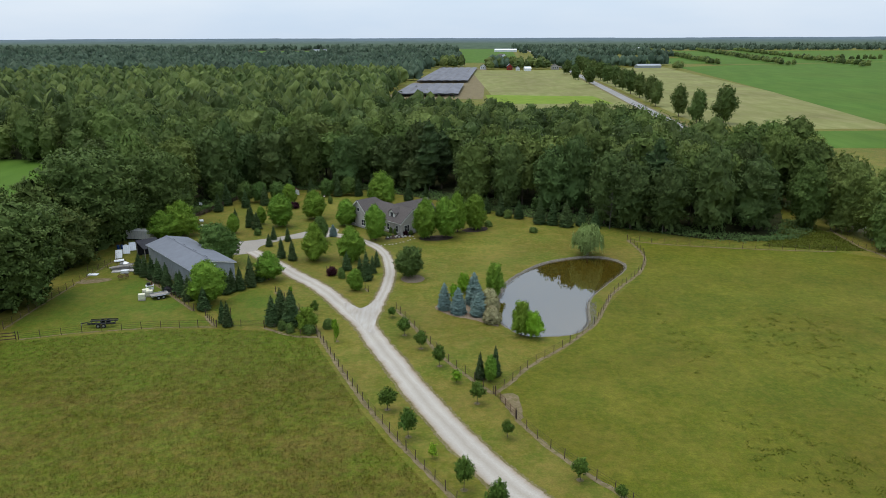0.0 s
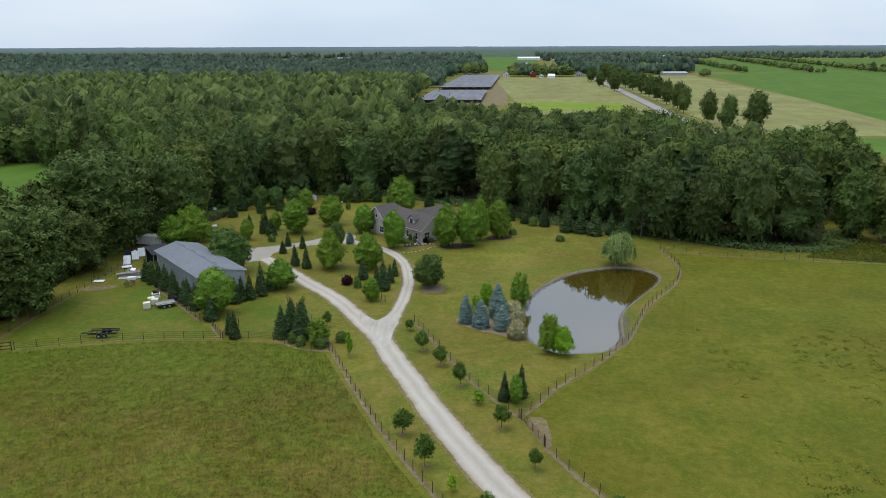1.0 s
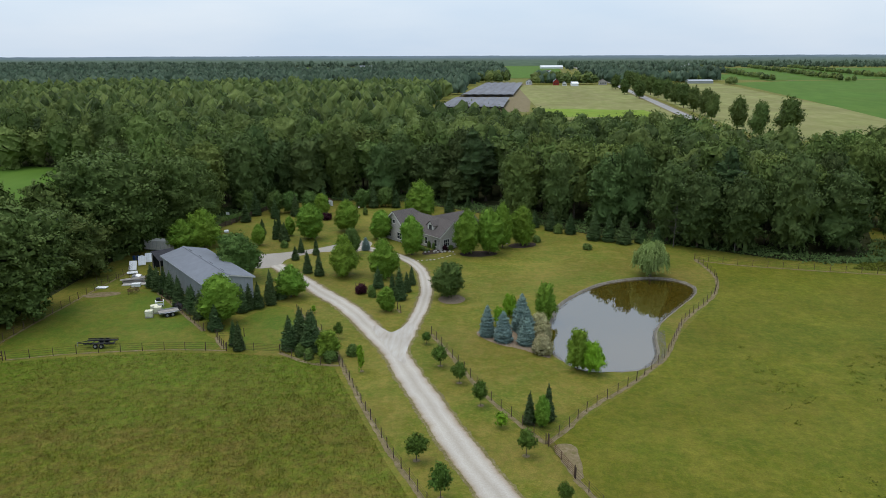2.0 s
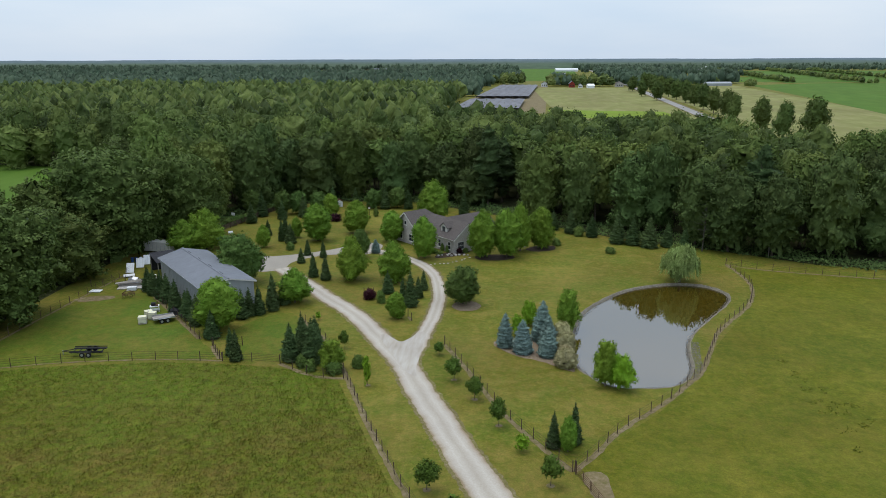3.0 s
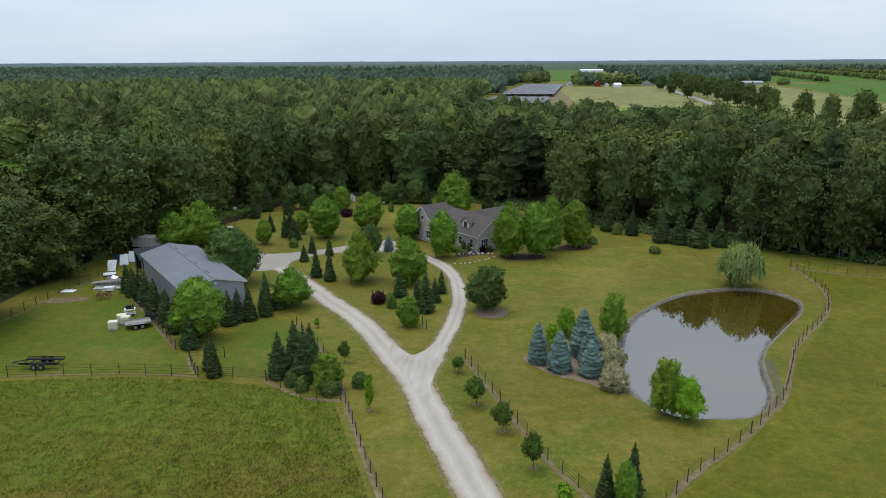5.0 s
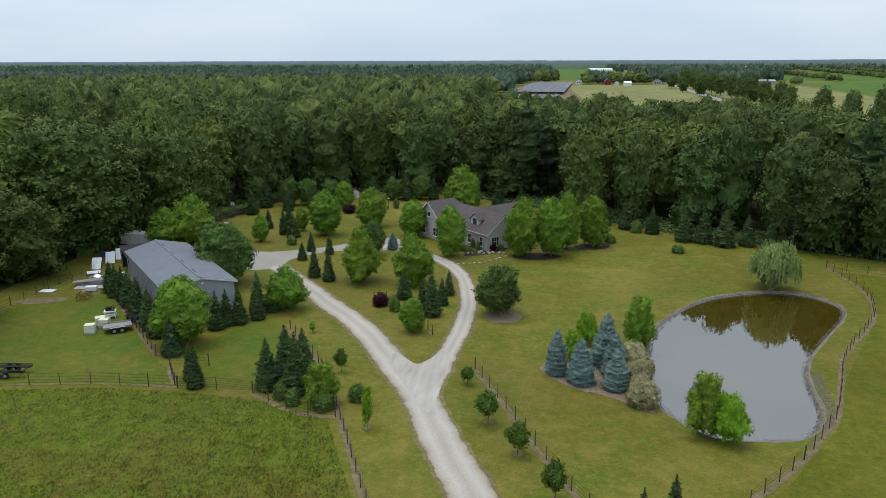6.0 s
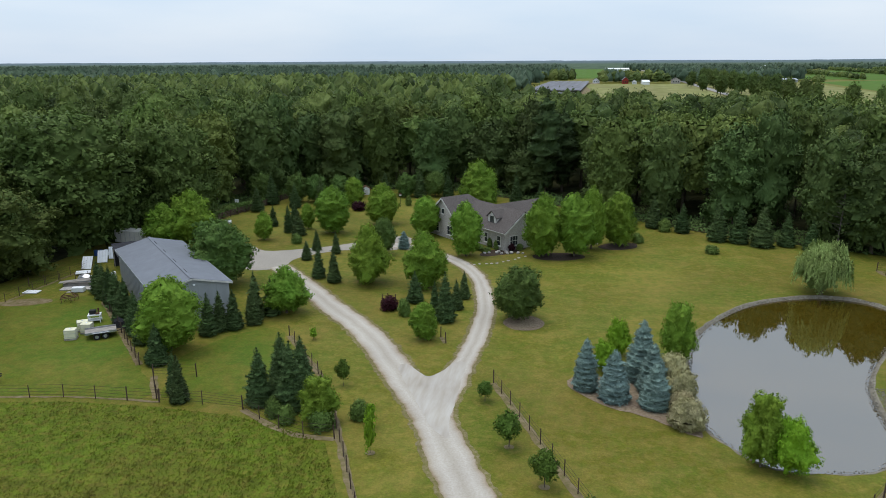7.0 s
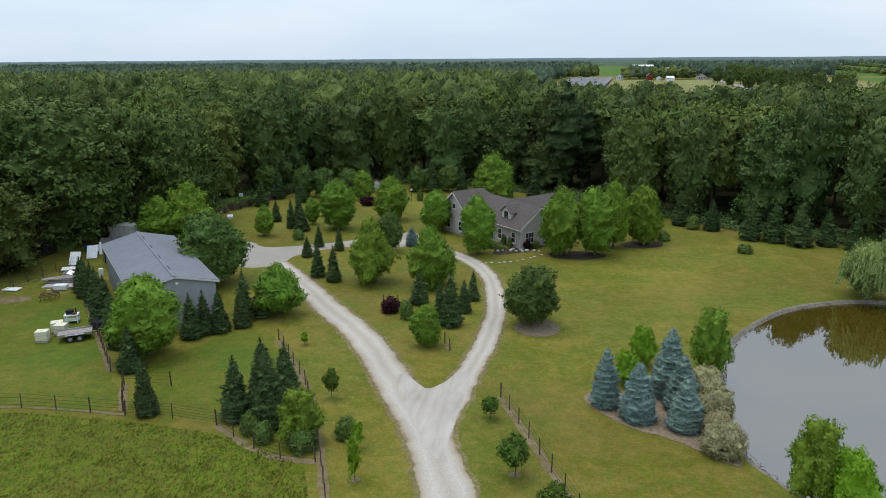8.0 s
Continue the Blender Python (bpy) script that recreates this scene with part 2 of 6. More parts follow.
M["straw"] = leafy("cream_variegated_leaves", (0.26, 0.24, 0.1), (0.5, 0.45, 0.26))
M["bark"] = surf("bark", ((0.05, 0.04, 0.03), (0.1, 0.08, 0.06), (0.16, 0.135, 0.105)), 6, 0.8, bump=0.8, stretch=(1, 1, 0.25))
M["dead_wood"] = surf("dead_grey_wood", ((0.055, 0.048, 0.042), (0.085, 0.076, 0.066), (0.12, 0.108, 0.095)), 5, 0.8, bump=0.5, stretch=(1, 1, 0.25))
M["post"] = surf("weathered_fence_post", ((0.05, 0.034, 0.024), (0.085, 0.058, 0.042), (0.125, 0.09, 0.068)), 6, 0.8, bump=0.5, val=0.2)
M["wire"] = surf("dark_fence_wire", ((0.03, 0.022, 0.018), (0.06, 0.045, 0.035)), 3, 0.5, rough=0.6, bump=0)
M["siding"] = surf("grey_metal_siding", ((0.27, 0.282, 0.28), (0.3, 0.315, 0.312), (0.325, 0.34, 0.338)), 0.8, 0.1, rough=0.5, bump=0.05, val=0.03, coarse_val=0.06, coarse_hue=0.003, stretch=(1, 1, 0.2))
M["metal_roof"] = surf("grey_metal_roof", ((0.145, 0.153, 0.17), (0.158, 0.168, 0.186), (0.17, 0.182, 0.2)), 0.9, 0.12, rough=0.6, bump=0.02, val=0.025, metal=0.0, coarse_val=0.05, coarse_hue=0.004)
M["trim"] = surf("pale_trim", ((0.5, 0.48, 0.44), (0.6, 0.58, 0.54)), 3, 0.3, rough=0.6, bump=0.05)
M["brick"] = surf("grey_beige_masonry", ((0.27, 0.245, 0.215), (0.4, 0.37, 0.335), (0.52, 0.485, 0.44)), 4.5, 0.5, bump=0.4, stretch=(1, 1, 2.2))
M["shingle"] = surf("taupe_shingles", ((0.065, 0.055, 0.05), (0.1, 0.086, 0.078), (0.135, 0.118, 0.108)), 5, 0.3, bump=0.5, coarse_val=0.15, coarse_hue=0.004)
M["dark_tarp"] = surf("dark_roof_cloth", ((0.022, 0.022, 0.026), (0.04, 0.04, 0.045)), 1.5, 0.2, rough=0.6)
M["white"] = surf("white_plastic", ((0.66, 0.67, 0.66), (0.78, 0.78, 0.77)), 2, 0.4, rough=0.45, bump=0.05, coarse_val=0.08)
M["cream"] = surf("cream_tote_plastic", ((0.6, 0.58, 0.4), (0.72, 0.69, 0.5)), 2, 0.6, rough=0.4, bump=0.05, coarse_val=0.08)
M["grey_board"] = surf("weathered_boards", ((0.2, 0.18, 0.15), (0.3, 0.275, 0.24), (0.4, 0.37, 0.33)), 4, 0.6, bump=0.3, stretch=(0.3, 1, 1))
M["black"] = surf("black_painted_steel", ((0.015, 0.015, 0.016), (0.03, 0.03, 0.032)), 3, 0.5, rough=0.5, bump=0.1)
M["steel"] = surf("galvanised_steel", ((0.3, 0.31, 0.32), (0.42, 0.43, 0.44)), 3, 0.5, rough=0.4, metal=0.7, bump=0.05)
M["rubber"] = surf("rubber", ((0.015, 0.015, 0.015), (0.03, 0.03, 0.03)), 5, 0.8, rough=0.8)
M["rust"] = surf("rusty_steel", ((0.05, 0.03, 0.02), (0.11, 0.06, 0.035), (0.16, 0.1, 0.06)), 5, 0.8, rough=0.8)
M["blue"] = surf("blue_plastic", ((0.02, 0.05, 0.14), (0.03, 0.07, 0.2)), 3, 0.5, rough=0.5)
M["red_barn"] = surf("red_barn_boards", ((0.2, 0.03, 0.022), (0.28, 0.045, 0.032)), 1, 0.1)
M["shade_cloth"] = surf("grey_shade_cloth", ((0.12, 0.12, 0.13), (0.16, 0.16, 0.17), (0.19, 0.19, 0.205)), 0.25, 0.02, rough=0.8, bump=0.1, stretch=(1, 0.15, 1), coarse_hue=0.004)


def drive_surface():
    """Gravel with two packed wheel tracks and looser, browner edges and middle."""
    m = surf("driveway_gravel", ((0.33, 0.295, 0.245), (0.37, 0.335, 0.285), (0.41, 0.375, 0.325)), 6.0, 0.15, bump=0.08, bump_scale=22, coarse_val=0.12, coarse_hue=0.004)
    n, l = m.node_tree.nodes, m.node_tree.links
    p = next(k for k in n if k.type == "BSDF_PRINCIPLED")
    src = p.inputs["Base Color"].links[0].from_socket
    uv = n.new("ShaderNodeUVMap")
    uv.uv_map = "across"
    sep = n.new("ShaderNodeSeparateXYZ")
    l.new(uv.outputs["UV"], sep.inputs["Vector"])
    wob = n.new("ShaderNodeTexNoise")
    wob.inputs["Scale"].default_value = 0.35
    co = n.new("ShaderNodeTexCoord")
    l.new(co.outputs["Object"], wob.inputs["Vector"])
    k = n.new("ShaderNodeMath")
    k.operation = "MULTIPLY_ADD"
    l.new(wob.outputs["Fac"], k.inputs[0])
    k.inputs[1].default_value = 0.22
    a = n.new("ShaderNodeMath")
    a.operation = "ADD"
    k.inputs[2].default_value = -0.11
    l.new(sep.outputs["X"], a.inputs[0]), l.new(k.outputs[0], a.inputs[1])
    r = n.new("ShaderNodeValToRGB")
    e = r.color_ramp.elements
    e[0].position, e[0].color = 0.0, (0.62, 0.52, 0.38, 1)
    e[1].position, e[1].color = 1.0, (0.62, 0.52, 0.38, 1)
    for pos, c in ((0.06, (0.85, 0.79, 0.7)), (0.14, (0.98, 0.96, 0.93)), (0.27, (1.12, 1.12, 1.12)), (0.5, (0.92, 0.9, 0.86)), (0.73, (1.12, 1.12, 1.12)), (0.86, (0.98, 0.96, 0.93)), (0.94, (0.85, 0.79, 0.7))):
        e.new(pos).color = (*c, 1)
    l.new(a.outputs[0], r.inputs["Fac"])
    mx = n.new("ShaderNodeMix")
    mx.data_type, mx.blend_type = "RGBA", "MULTIPLY"
    mx.inputs["Factor"].default_value = 1.0
    l.new(src, mx.inputs["A"]), l.new(r.outputs["Color"], mx.inputs["B"])
    l.new(mx.outputs["Result"], p.inputs["Base Color"])
    return m


M["drive"] = drive_surface()


def glassy(name, colour, rough, ior, trans):
    m = bpy.data.materials.new(name)
    m.use_nodes = True
    p = m.node_tree.nodes["Principled BSDF"]
    p.inputs["Base Color"].default_value = (*colour, 1)
    p.inputs["Roughness"].default_value, p.inputs["IOR"].default_value = rough, ior
    p.inputs["Transmission Weight"].default_value = trans
    return m


M["glass"] = glassy("window_glass", (0.03, 0.035, 0.04), 0.05, 1.5, 0.0)
M["water"] = glassy("pond_water", (0.055, 0.037, 0.004), 0.02, 2.8, 0.0)
wt = M["water"].node_tree
w_a, w_b = wt.nodes.new("ShaderNodeTexNoise"), wt.nodes.new("ShaderNodeBump")
w_a.inputs["Scale"].default_value, w_a.inputs["Detail"].default_value = 1.3, 3.0
w_b.inputs["Strength"].default_value, w_b.inputs["Distance"].default_value = 0.06, 0.03
w_c = wt.nodes.new("ShaderNodeTexCoord")
wt.links.new(w_c.outputs["Object"], w_a.inputs["Vector"])
wt.links.new(w_a.outputs["Fac"], w_b.inputs["Height"])
wt.links.new(w_b.outputs["Normal"], wt.nodes["Principled BSDF"].inputs["Normal"])

# ---- builders ----


def mesh_of(name, verts, faces, material, smooth=False):
    me = bpy.data.meshes.new(name)
    me.from_pydata(np.asarray(verts, dtype=float).tolist() if not isinstance(verts, list) else verts, [],
                   faces.tolist() if isinstance(faces, np.ndarray) else faces)
    me.materials.append(material)
    if smooth:
        me.polygons.foreach_set("use_smooth", [True] * len(me.polygons))
    me.update()
    return me


def leaf_mesh(name, data, material):
    """A mesh of leaves, softly shaded: each leaf takes the lie of the clump that it grows on."""
    v, f, n = data
    me = mesh_of(name, v, f, material, True)
    me.normals_split_custom_set_from_vertices((n / (np.linalg.norm(n, axis=1, keepdims=True) + 1e-9)).tolist())
    return me


def thing(name, label, category, group="", m=None, kind=""):
    ob = tagged(new(name), label, category, group, kind)
    ob.empty_display_size = 0.3
    if m is not None:
        ob.matrix_basis = m
    return ob


def part(name, data, parent=None, label="", material=None):
    """Links a mesh, or a bmesh with a material, as one object under its parent."""
    if isinstance(data, bmesh.types.BMesh):
        me = bpy.data.meshes.new(name)
        data.to_mesh(me)
        data.free()
        me.materials.append(material)
        data = me
    ob = new(name, data)
    if parent:
        ob.parent = parent
    return tagged(ob, label)


def box(cx, cy, cz, sx, sy, sz, bevel=0.0, rot=None, bm=None):
    bm = bm or bmesh.new()
    made = bmesh.ops.create_cube(bm, size=1.0)["verts"]
    bmesh.ops.scale(bm, vec=(sx, sy, sz), verts=made)
    if rot:
        bmesh.ops.rotate(bm, cent=(0, 0, 0), matrix=Euler([radians(a) for a in rot]).to_matrix(), verts=made)
    bmesh.ops.translate(bm, vec=(cx, cy, cz), verts=made)
    if bevel:
        edges = list({e for v in made for e in v.link_edges})
        bmesh.ops.bevel(bm, geom=edges, offset=bevel, segments=2, affect="EDGES", profile=0.5)
    return bm


def drum(cx, cy, cz, r, depth, axis="z", seg=16, r2=None, bm=None):
    bm = bm or bmesh.new()
    made = bmesh.ops.create_cone(bm, cap_ends=True, segments=seg, radius1=r, radius2=r if r2 is None else r2, depth=depth)["verts"]
    turn = {"x": (0, 90, 0), "y": (90, 0, 0), "z": (0, 0, 0)}[axis]
    bmesh.ops.rotate(bm, cent=(0, 0, 0), matrix=Euler([radians(a) for a in turn]).to_matrix(), verts=made)
    bmesh.ops.translate(bm, vec=(cx, cy, cz), verts=made)
    return bm


def tube(points, radii, sides=7):
    """Quads of a tapering tube through the points."""
    pts = [Vector(p) for p in points]
    v, f = [], []
    for i, p in enumerate(pts):
        d = (pts[min(i + 1, len(pts) - 1)] - pts[max(i - 1, 0)]).normalized()
        a = d.orthogonal().normalized()
        b = d.cross(a)
        for k in range(sides):
            w = 2 * math.pi * k / sides
            v.append(tuple(p + radii[i] * (math.cos(w) * a + math.sin(w) * b)))
        if i:
            o = (i - 1) * sides
            f += [(o + k, o + (k + 1) % sides, o + sides + (k + 1) % sides, o + sides + k) for k in range(sides)]
    return np.array(v), np.array(f)


def soft_normals(v, f):
    """Mean normals at the corners of a mesh of quads."""
    n = np.zeros_like(v, dtype=float)
    fn = np.cross(v[f[:, 2]] - v[f[:, 0]], v[f[:, 3]] - v[f[:, 1]])
    for k in range(4):
        np.add.at(n, f[:, k], fn)
    return n


def join(pieces):
    """Joins (corners, quads) or (corners, quads, normals); with normals if any piece has them."""
    vs, fs, ns, n = [], [], [], 0
    leaves = any(len(p) == 3 for p in pieces)
    for p in pieces:
        vs.append(p[0]), fs.append(p[1] + n)
        n += len(p[0])
        if leaves:
            ns.append(p[2] if len(p) == 3 else soft_normals(*p))
    if leaves:
        return np.concatenate(vs), np.concatenate(fs), np.concatenate(ns)
    return np.concatenate(vs), np.concatenate(fs)


def cards(pos, nrm, size, rng, aspect=0.65, along=None, shade=None):
    """One small bent diamond of leaves at each place, facing nrm; shade: the lie of the clump under it."""
    n = len(pos)
    nrm = nrm / (np.linalg.norm(nrm, axis=1, keepdims=True) + 1e-9)
    t = rng.normal(size=(n, 3)) if along is None else along
    if along is None:
        t = np.cross(nrm, t)
    t = t / (np.linalg.norm(t, axis=1, keepdims=True) + 1e-9)
    b = np.cross(nrm, t)
    b = b / (np.linalg.norm(b, axis=1, keepdims=True) + 1e-9)
    s = size[:, None]
    droop = nrm * s * 0.22
    if shade is None:
        shade = nrm
    shade = shade / (np.linalg.norm(shade, axis=1, keepdims=True) + 1e-9)
    b = b * np.where((np.cross(t, b) * shade).sum(1, keepdims=True) < 0, -1.0, 1.0)
    v = np.stack([pos - t * s - droop, pos - b * s * aspect, pos + t * s - droop, pos + b * s * aspect], 1).reshape(-1, 3)
    return v, np.arange(4 * n).reshape(n, 4), np.repeat(shade, 4, axis=0)


CORE = bmesh.new()
bmesh.ops.create_cube(CORE, size=2.0)
bmesh.ops.subdivide_edges(CORE, edges=CORE.edges[:], cuts=1, use_grid_fill=True)
CORE.verts.ensure_lookup_table()
CORE_V = np.array([v.co.normalized()[:] for v in CORE.verts])
CORE_F = np.array([[v.index for v in f.verts] for f in CORE.faces])
CORE.free()
LUMP_V = np.array([(r * math.cos(2 * math.pi * (k + 0.5 * (j % 2)) / 5), r * math.sin(2 * math.pi * (k + 0.5 * (j % 2)) / 5), z) for j, (r, z) in enumerate(((0.75, -0.6), (0.98, 0.15), (0.62, 0.72), (0.05, 0.95))) for k in range(5)])
LUMP = (LUMP_V, np.array([(5 * j + k, 5 * j + (k + 1) % 5, 5 * j + 5 + (k + 1) % 5, 5 * j + 5 + k) for j in range(3) for k in range(5)]))


def prof_linden(t):
    return 0.5 + 0.5 * math.sin(math.pi / 2 * t / 0.36) if t < 0.36 else (1 - ((t - 0.36) / 0.64) ** 1.85) ** 0.72


def prof_round(t):
    return 0.5 + 0.5 * math.sin(math.pi / 2 * t / 0.38) if t < 0.38 else math.sqrt(max(0.0, 1 - ((t - 0.38) / 0.62) ** 2.0))


def prof_wood(t):
    return 0.58 + 0.42 * math.sin(math.pi / 2 * t / 0.5) if t < 0.5 else max(0.0, 1 - ((t - 0.5) / 0.5) ** 2.2) ** 0.6


def prof_cap(t):
    return 0.85 + 0.15 * t / 0.25 if t < 0.25 else max(0.0, 1 - ((t - 0.25) / 0.75) ** 1.9) ** 0.65


def prof_bush(t):
    return 0.8 + 0.2 * math.sin(math.pi / 2 * t / 0.35) if t < 0.35 else math.sqrt(max(0.0, 1 - ((t - 0.35) / 0.65) ** 2))


def prof_pine(t):
    return (0.3 + 0.7 * t / 0.4 if t < 0.4 else (1 - ((t - 0.4) / 0.6) ** 1.6) ** 0.8) * (0.8 + 0.3 * ((1 - t) * 6 % 1.0)) + 0.01


def prof_spruce(t):
    return (1 - t) ** 0.58 * (0.72 + 0.38 * ((1 - t) * 11 % 1.0)) * min(1.0, 0.82 + 3 * t) + 0.012


def prof_fir(t):
    return (1 - t) ** 0.8 * (0.78 + 0.27 * ((1 - t) * 11 % 1.0)) * min(1.0, 0.75 + 4 * t) + 0.012


def full_crown(h, w, base, prof, count, leaf, rng, amp=(0.08, 0.085, 0.055), size=(0.42, 0.2, 0.095), rings=(22, 28), jitter=0.5, aspect=0.62, rough=0.26, flat=1.0, spray=0.0, fine=(44, 60), bend=0.06, tuft=6):
    """A crown of puffs: small leaf cards on a billowing skin over a fill body. flat: how layered the puffs are; spray: needles that point outwards and droop by this much."""
    off = rng.uniform(-50, 50, 3)
    nt, na = fine
    ts = np.linspace(0, 0.992, nt + 1)
    rad = 0.5 * w * np.array([prof(t) for t in ts])
    slope_r = np.clip(np.gradient(rad, ts * (h - base)), -4.0, 0.8) if not spray else np.full(nt + 1, -0.25)
    ang = 2 * math.pi * np.arange(na) / na
    ca, sa = np.cos(ang)[None, :], np.sin(ang)[None, :]
    P = np.stack([rad[:, None] * ca, rad[:, None] * sa, np.repeat((base + ts * (h - base))[:, None], na, 1)], 2)
    n0 = np.stack([np.repeat(ca, nt + 1, 0), np.repeat(sa, nt + 1, 0), np.repeat(-slope_r[:, None], na, 1)], 2)
    n0 = n0 / np.linalg.norm(n0, axis=2, keepdims=True)
    k3 = np.array((1, 1, flat))
    d = np.zeros((nt + 1, na))
    for a, q in zip(amp, size):
        Q = (P * k3 / (w * q) + off).reshape(-1, 3).tolist()
        d += a * w * (2.4 * np.abs(np.array([noise.noise(c) for c in Q])).reshape(nt + 1, na) - 0.7)
    Q = (P / (w * 0.7) - off).reshape(-1, 3).tolist()
    d += bend * 1.6 * w * np.array([noise.noise(c) for c in Q]).reshape(nt + 1, na)
    d *= np.clip(rad / (0.25 * w), 0.04 if spray else 0.2, 1.0)[:, None]
    G = P + n0 * d[:, :, None]
    da, dt = np.roll(G, -1, 1) - np.roll(G, 1, 1), np.gradient(G, axis=0)
    N = np.cross(da, dt)
    area = np.linalg.norm(N, axis=2)
    N = N / (area[:, :, None] + 1e-9)
    cell = (area[:-1] + area[1:]).ravel()
    group = 1 if spray else tuft
    many = count // group
    pick = rng.choice(len(cell), size=many, p=cell / cell.sum())
    i, j = pick // na, pick % na
    u, v = rng.uniform(0, 1, (many, 1)), rng.uniform(0, 1, (many, 1))
    j2 = (j + 1) % na
    mix = lambda A: (A[i, j] * (1 - u) + A[i + 1, j] * u) * (1 - v) + (A[i, j2] * (1 - u) + A[i + 1, j2] * u) * v
    pos, nrm = mix(G), mix(N)
    if spray:
        pos = pos + nrm * leaf * rng.uniform(-1.1, 0.9, (many, 1))
        out = np.stack([np.cos(ang[j]), np.sin(ang[j]), np.zeros(many)], 1)
        along = out + np.array((0, 0, -spray)) + 0.45 * rng.normal(size=(many, 3))
        face = 0.5 * out + np.array((0, 0, 1.0)) + jitter * rng.normal(size=(many, 3))
        face = face - along * ((face * along).sum(1, keepdims=True) / (along * along).sum(1, keepdims=True))
        shade = nrm + rough * rng.normal(size=(many, 3))
    else:
        # tufts of leaves stand off the skin, each with its own lie
        lie = nrm + np.array((0, 0, 0.2)) + rough * rng.normal(size=(many, 3))
        pos = pos + nrm * leaf * rng.uniform(-1.6, 1.5, (many, 1))
        star = rng.normal(size=(many * group, 3))
        star = star / np.linalg.norm(star, axis=1, keepdims=True)
        lie, nrm = np.repeat(lie, group, 0), np.repeat(nrm, group, 0)
        star = star + 0.5 * lie
        pos = np.repeat(pos, group, 0) + star * leaf * rng.uniform(0.6, 1.9, (many * group, 1))
        along, face = None, lie + 0.7 * star + rng.normal(size=star.shape) * jitter
        shade = lie + 0.42 * star + 0.5 * rough * rng.normal(size=star.shape)
    pieces = [cards(pos, face, leaf * rng.uniform(0.55, 1.3, len(pos)), rng, aspect, along, shade)]
    B = G - N * ((1.15 if spray else 2.3 if tuft > 2 else 0.8) * leaf)
    ri = np.linspace(0, nt, rings[0] + 1).round().astype(int)
    rj = np.linspace(0, na, rings[1] + 1).round().astype(int)[:-1]
    B, m, k = B[ri][:, rj].reshape(-1, 3), rings[1], rings[0]
    f = [(a * m + b, a * m + (b + 1) % m, (a + 1) * m + (b + 1) % m, (a + 1) * m + b) for a in range(k) for b in range(m)]
    pieces.append((B, np.array(f), N[ri][:, rj].reshape(-1, 3) + 0.22 * rng.normal(size=B.shape)))
    return join(pieces)


def trunk_of(h, r, rng, limbs=5, spread=0.25, start=0.35, lean=0.02):
    top = h * 0.85
    pts = [(lean * h * rng.normal() * k, lean * h * rng.normal() * k, top * k) for k in (0, 0.04, 0.3, 0.6, 1)]
    pts[0] = (0, 0, -0.15)
    pieces = [tube(pts, [r * 1.5, r * 1.05, r * 0.8, r * 0.5, r * 0.12], 8)]
    for i in range(limbs):
        z = h * (start + (0.75 - start) * i / max(1, limbs))
        a = i * 2.4 + rng.uniform(-0.5, 0.5)
        s = h * spread * rng.uniform(0.7, 1.1)
        b = (math.cos(a), math.sin(a))
        pieces.append(tube([(0, 0, z), (b[0] * s * 0.5, b[1] * s * 0.5, z + s * 0.35), (b[0] * s, b[1] * s, z + s * 0.9)],
                           [r * 0.45, r * 0.28, r * 0.08], 5))
    return join(pieces)


RNG = np.random.default_rng(11)
KINDS = {}


def add_kind(key, material, crown_data, trunk_data, bark="bark"):
    """Keeps a crown and trunk with their true height and width."""
    v = crown_data[0]
    h, w = v[:, 2].max(), 2 * np.percentile(np.hypot(v[:, 0], v[:, 1]), 99.3 if key in ("fir", "spruce") else 95)
    KINDS.setdefault(key, []).append((leaf_mesh("crown", crown_data, M[material]), mesh_of("trunk", *trunk_data, M[bark]), h, w))


FIRRY = dict(rough=0.5, flat=2.2, spray=0.35, jitter=0.4, aspect=0.3, fine=(80, 48), rings=(60, 14), bend=0.02)
for s in range(3):
    add_kind("linden", "linden", full_crown(9, 5.5, 0.5, prof_linden, 9500, 0.105, RNG), trunk_of(9, 0.16, RNG))
    add_kind("maple", "maple", full_crown(8, 6.3, 0.2, prof_linden, 9500, 0.12, RNG, (0.1, 0.1, 0.06)), trunk_of(8, 0.16, RNG))
    add_kind("fir", "fir", full_crown(5.0, 2.25, 0.06, prof_fir, 4300, 0.085, RNG, (0.08, 0.09, 0.08), (0.35, 0.16, 0.08), **FIRRY), trunk_of(4.8, 0.09, RNG, 0))
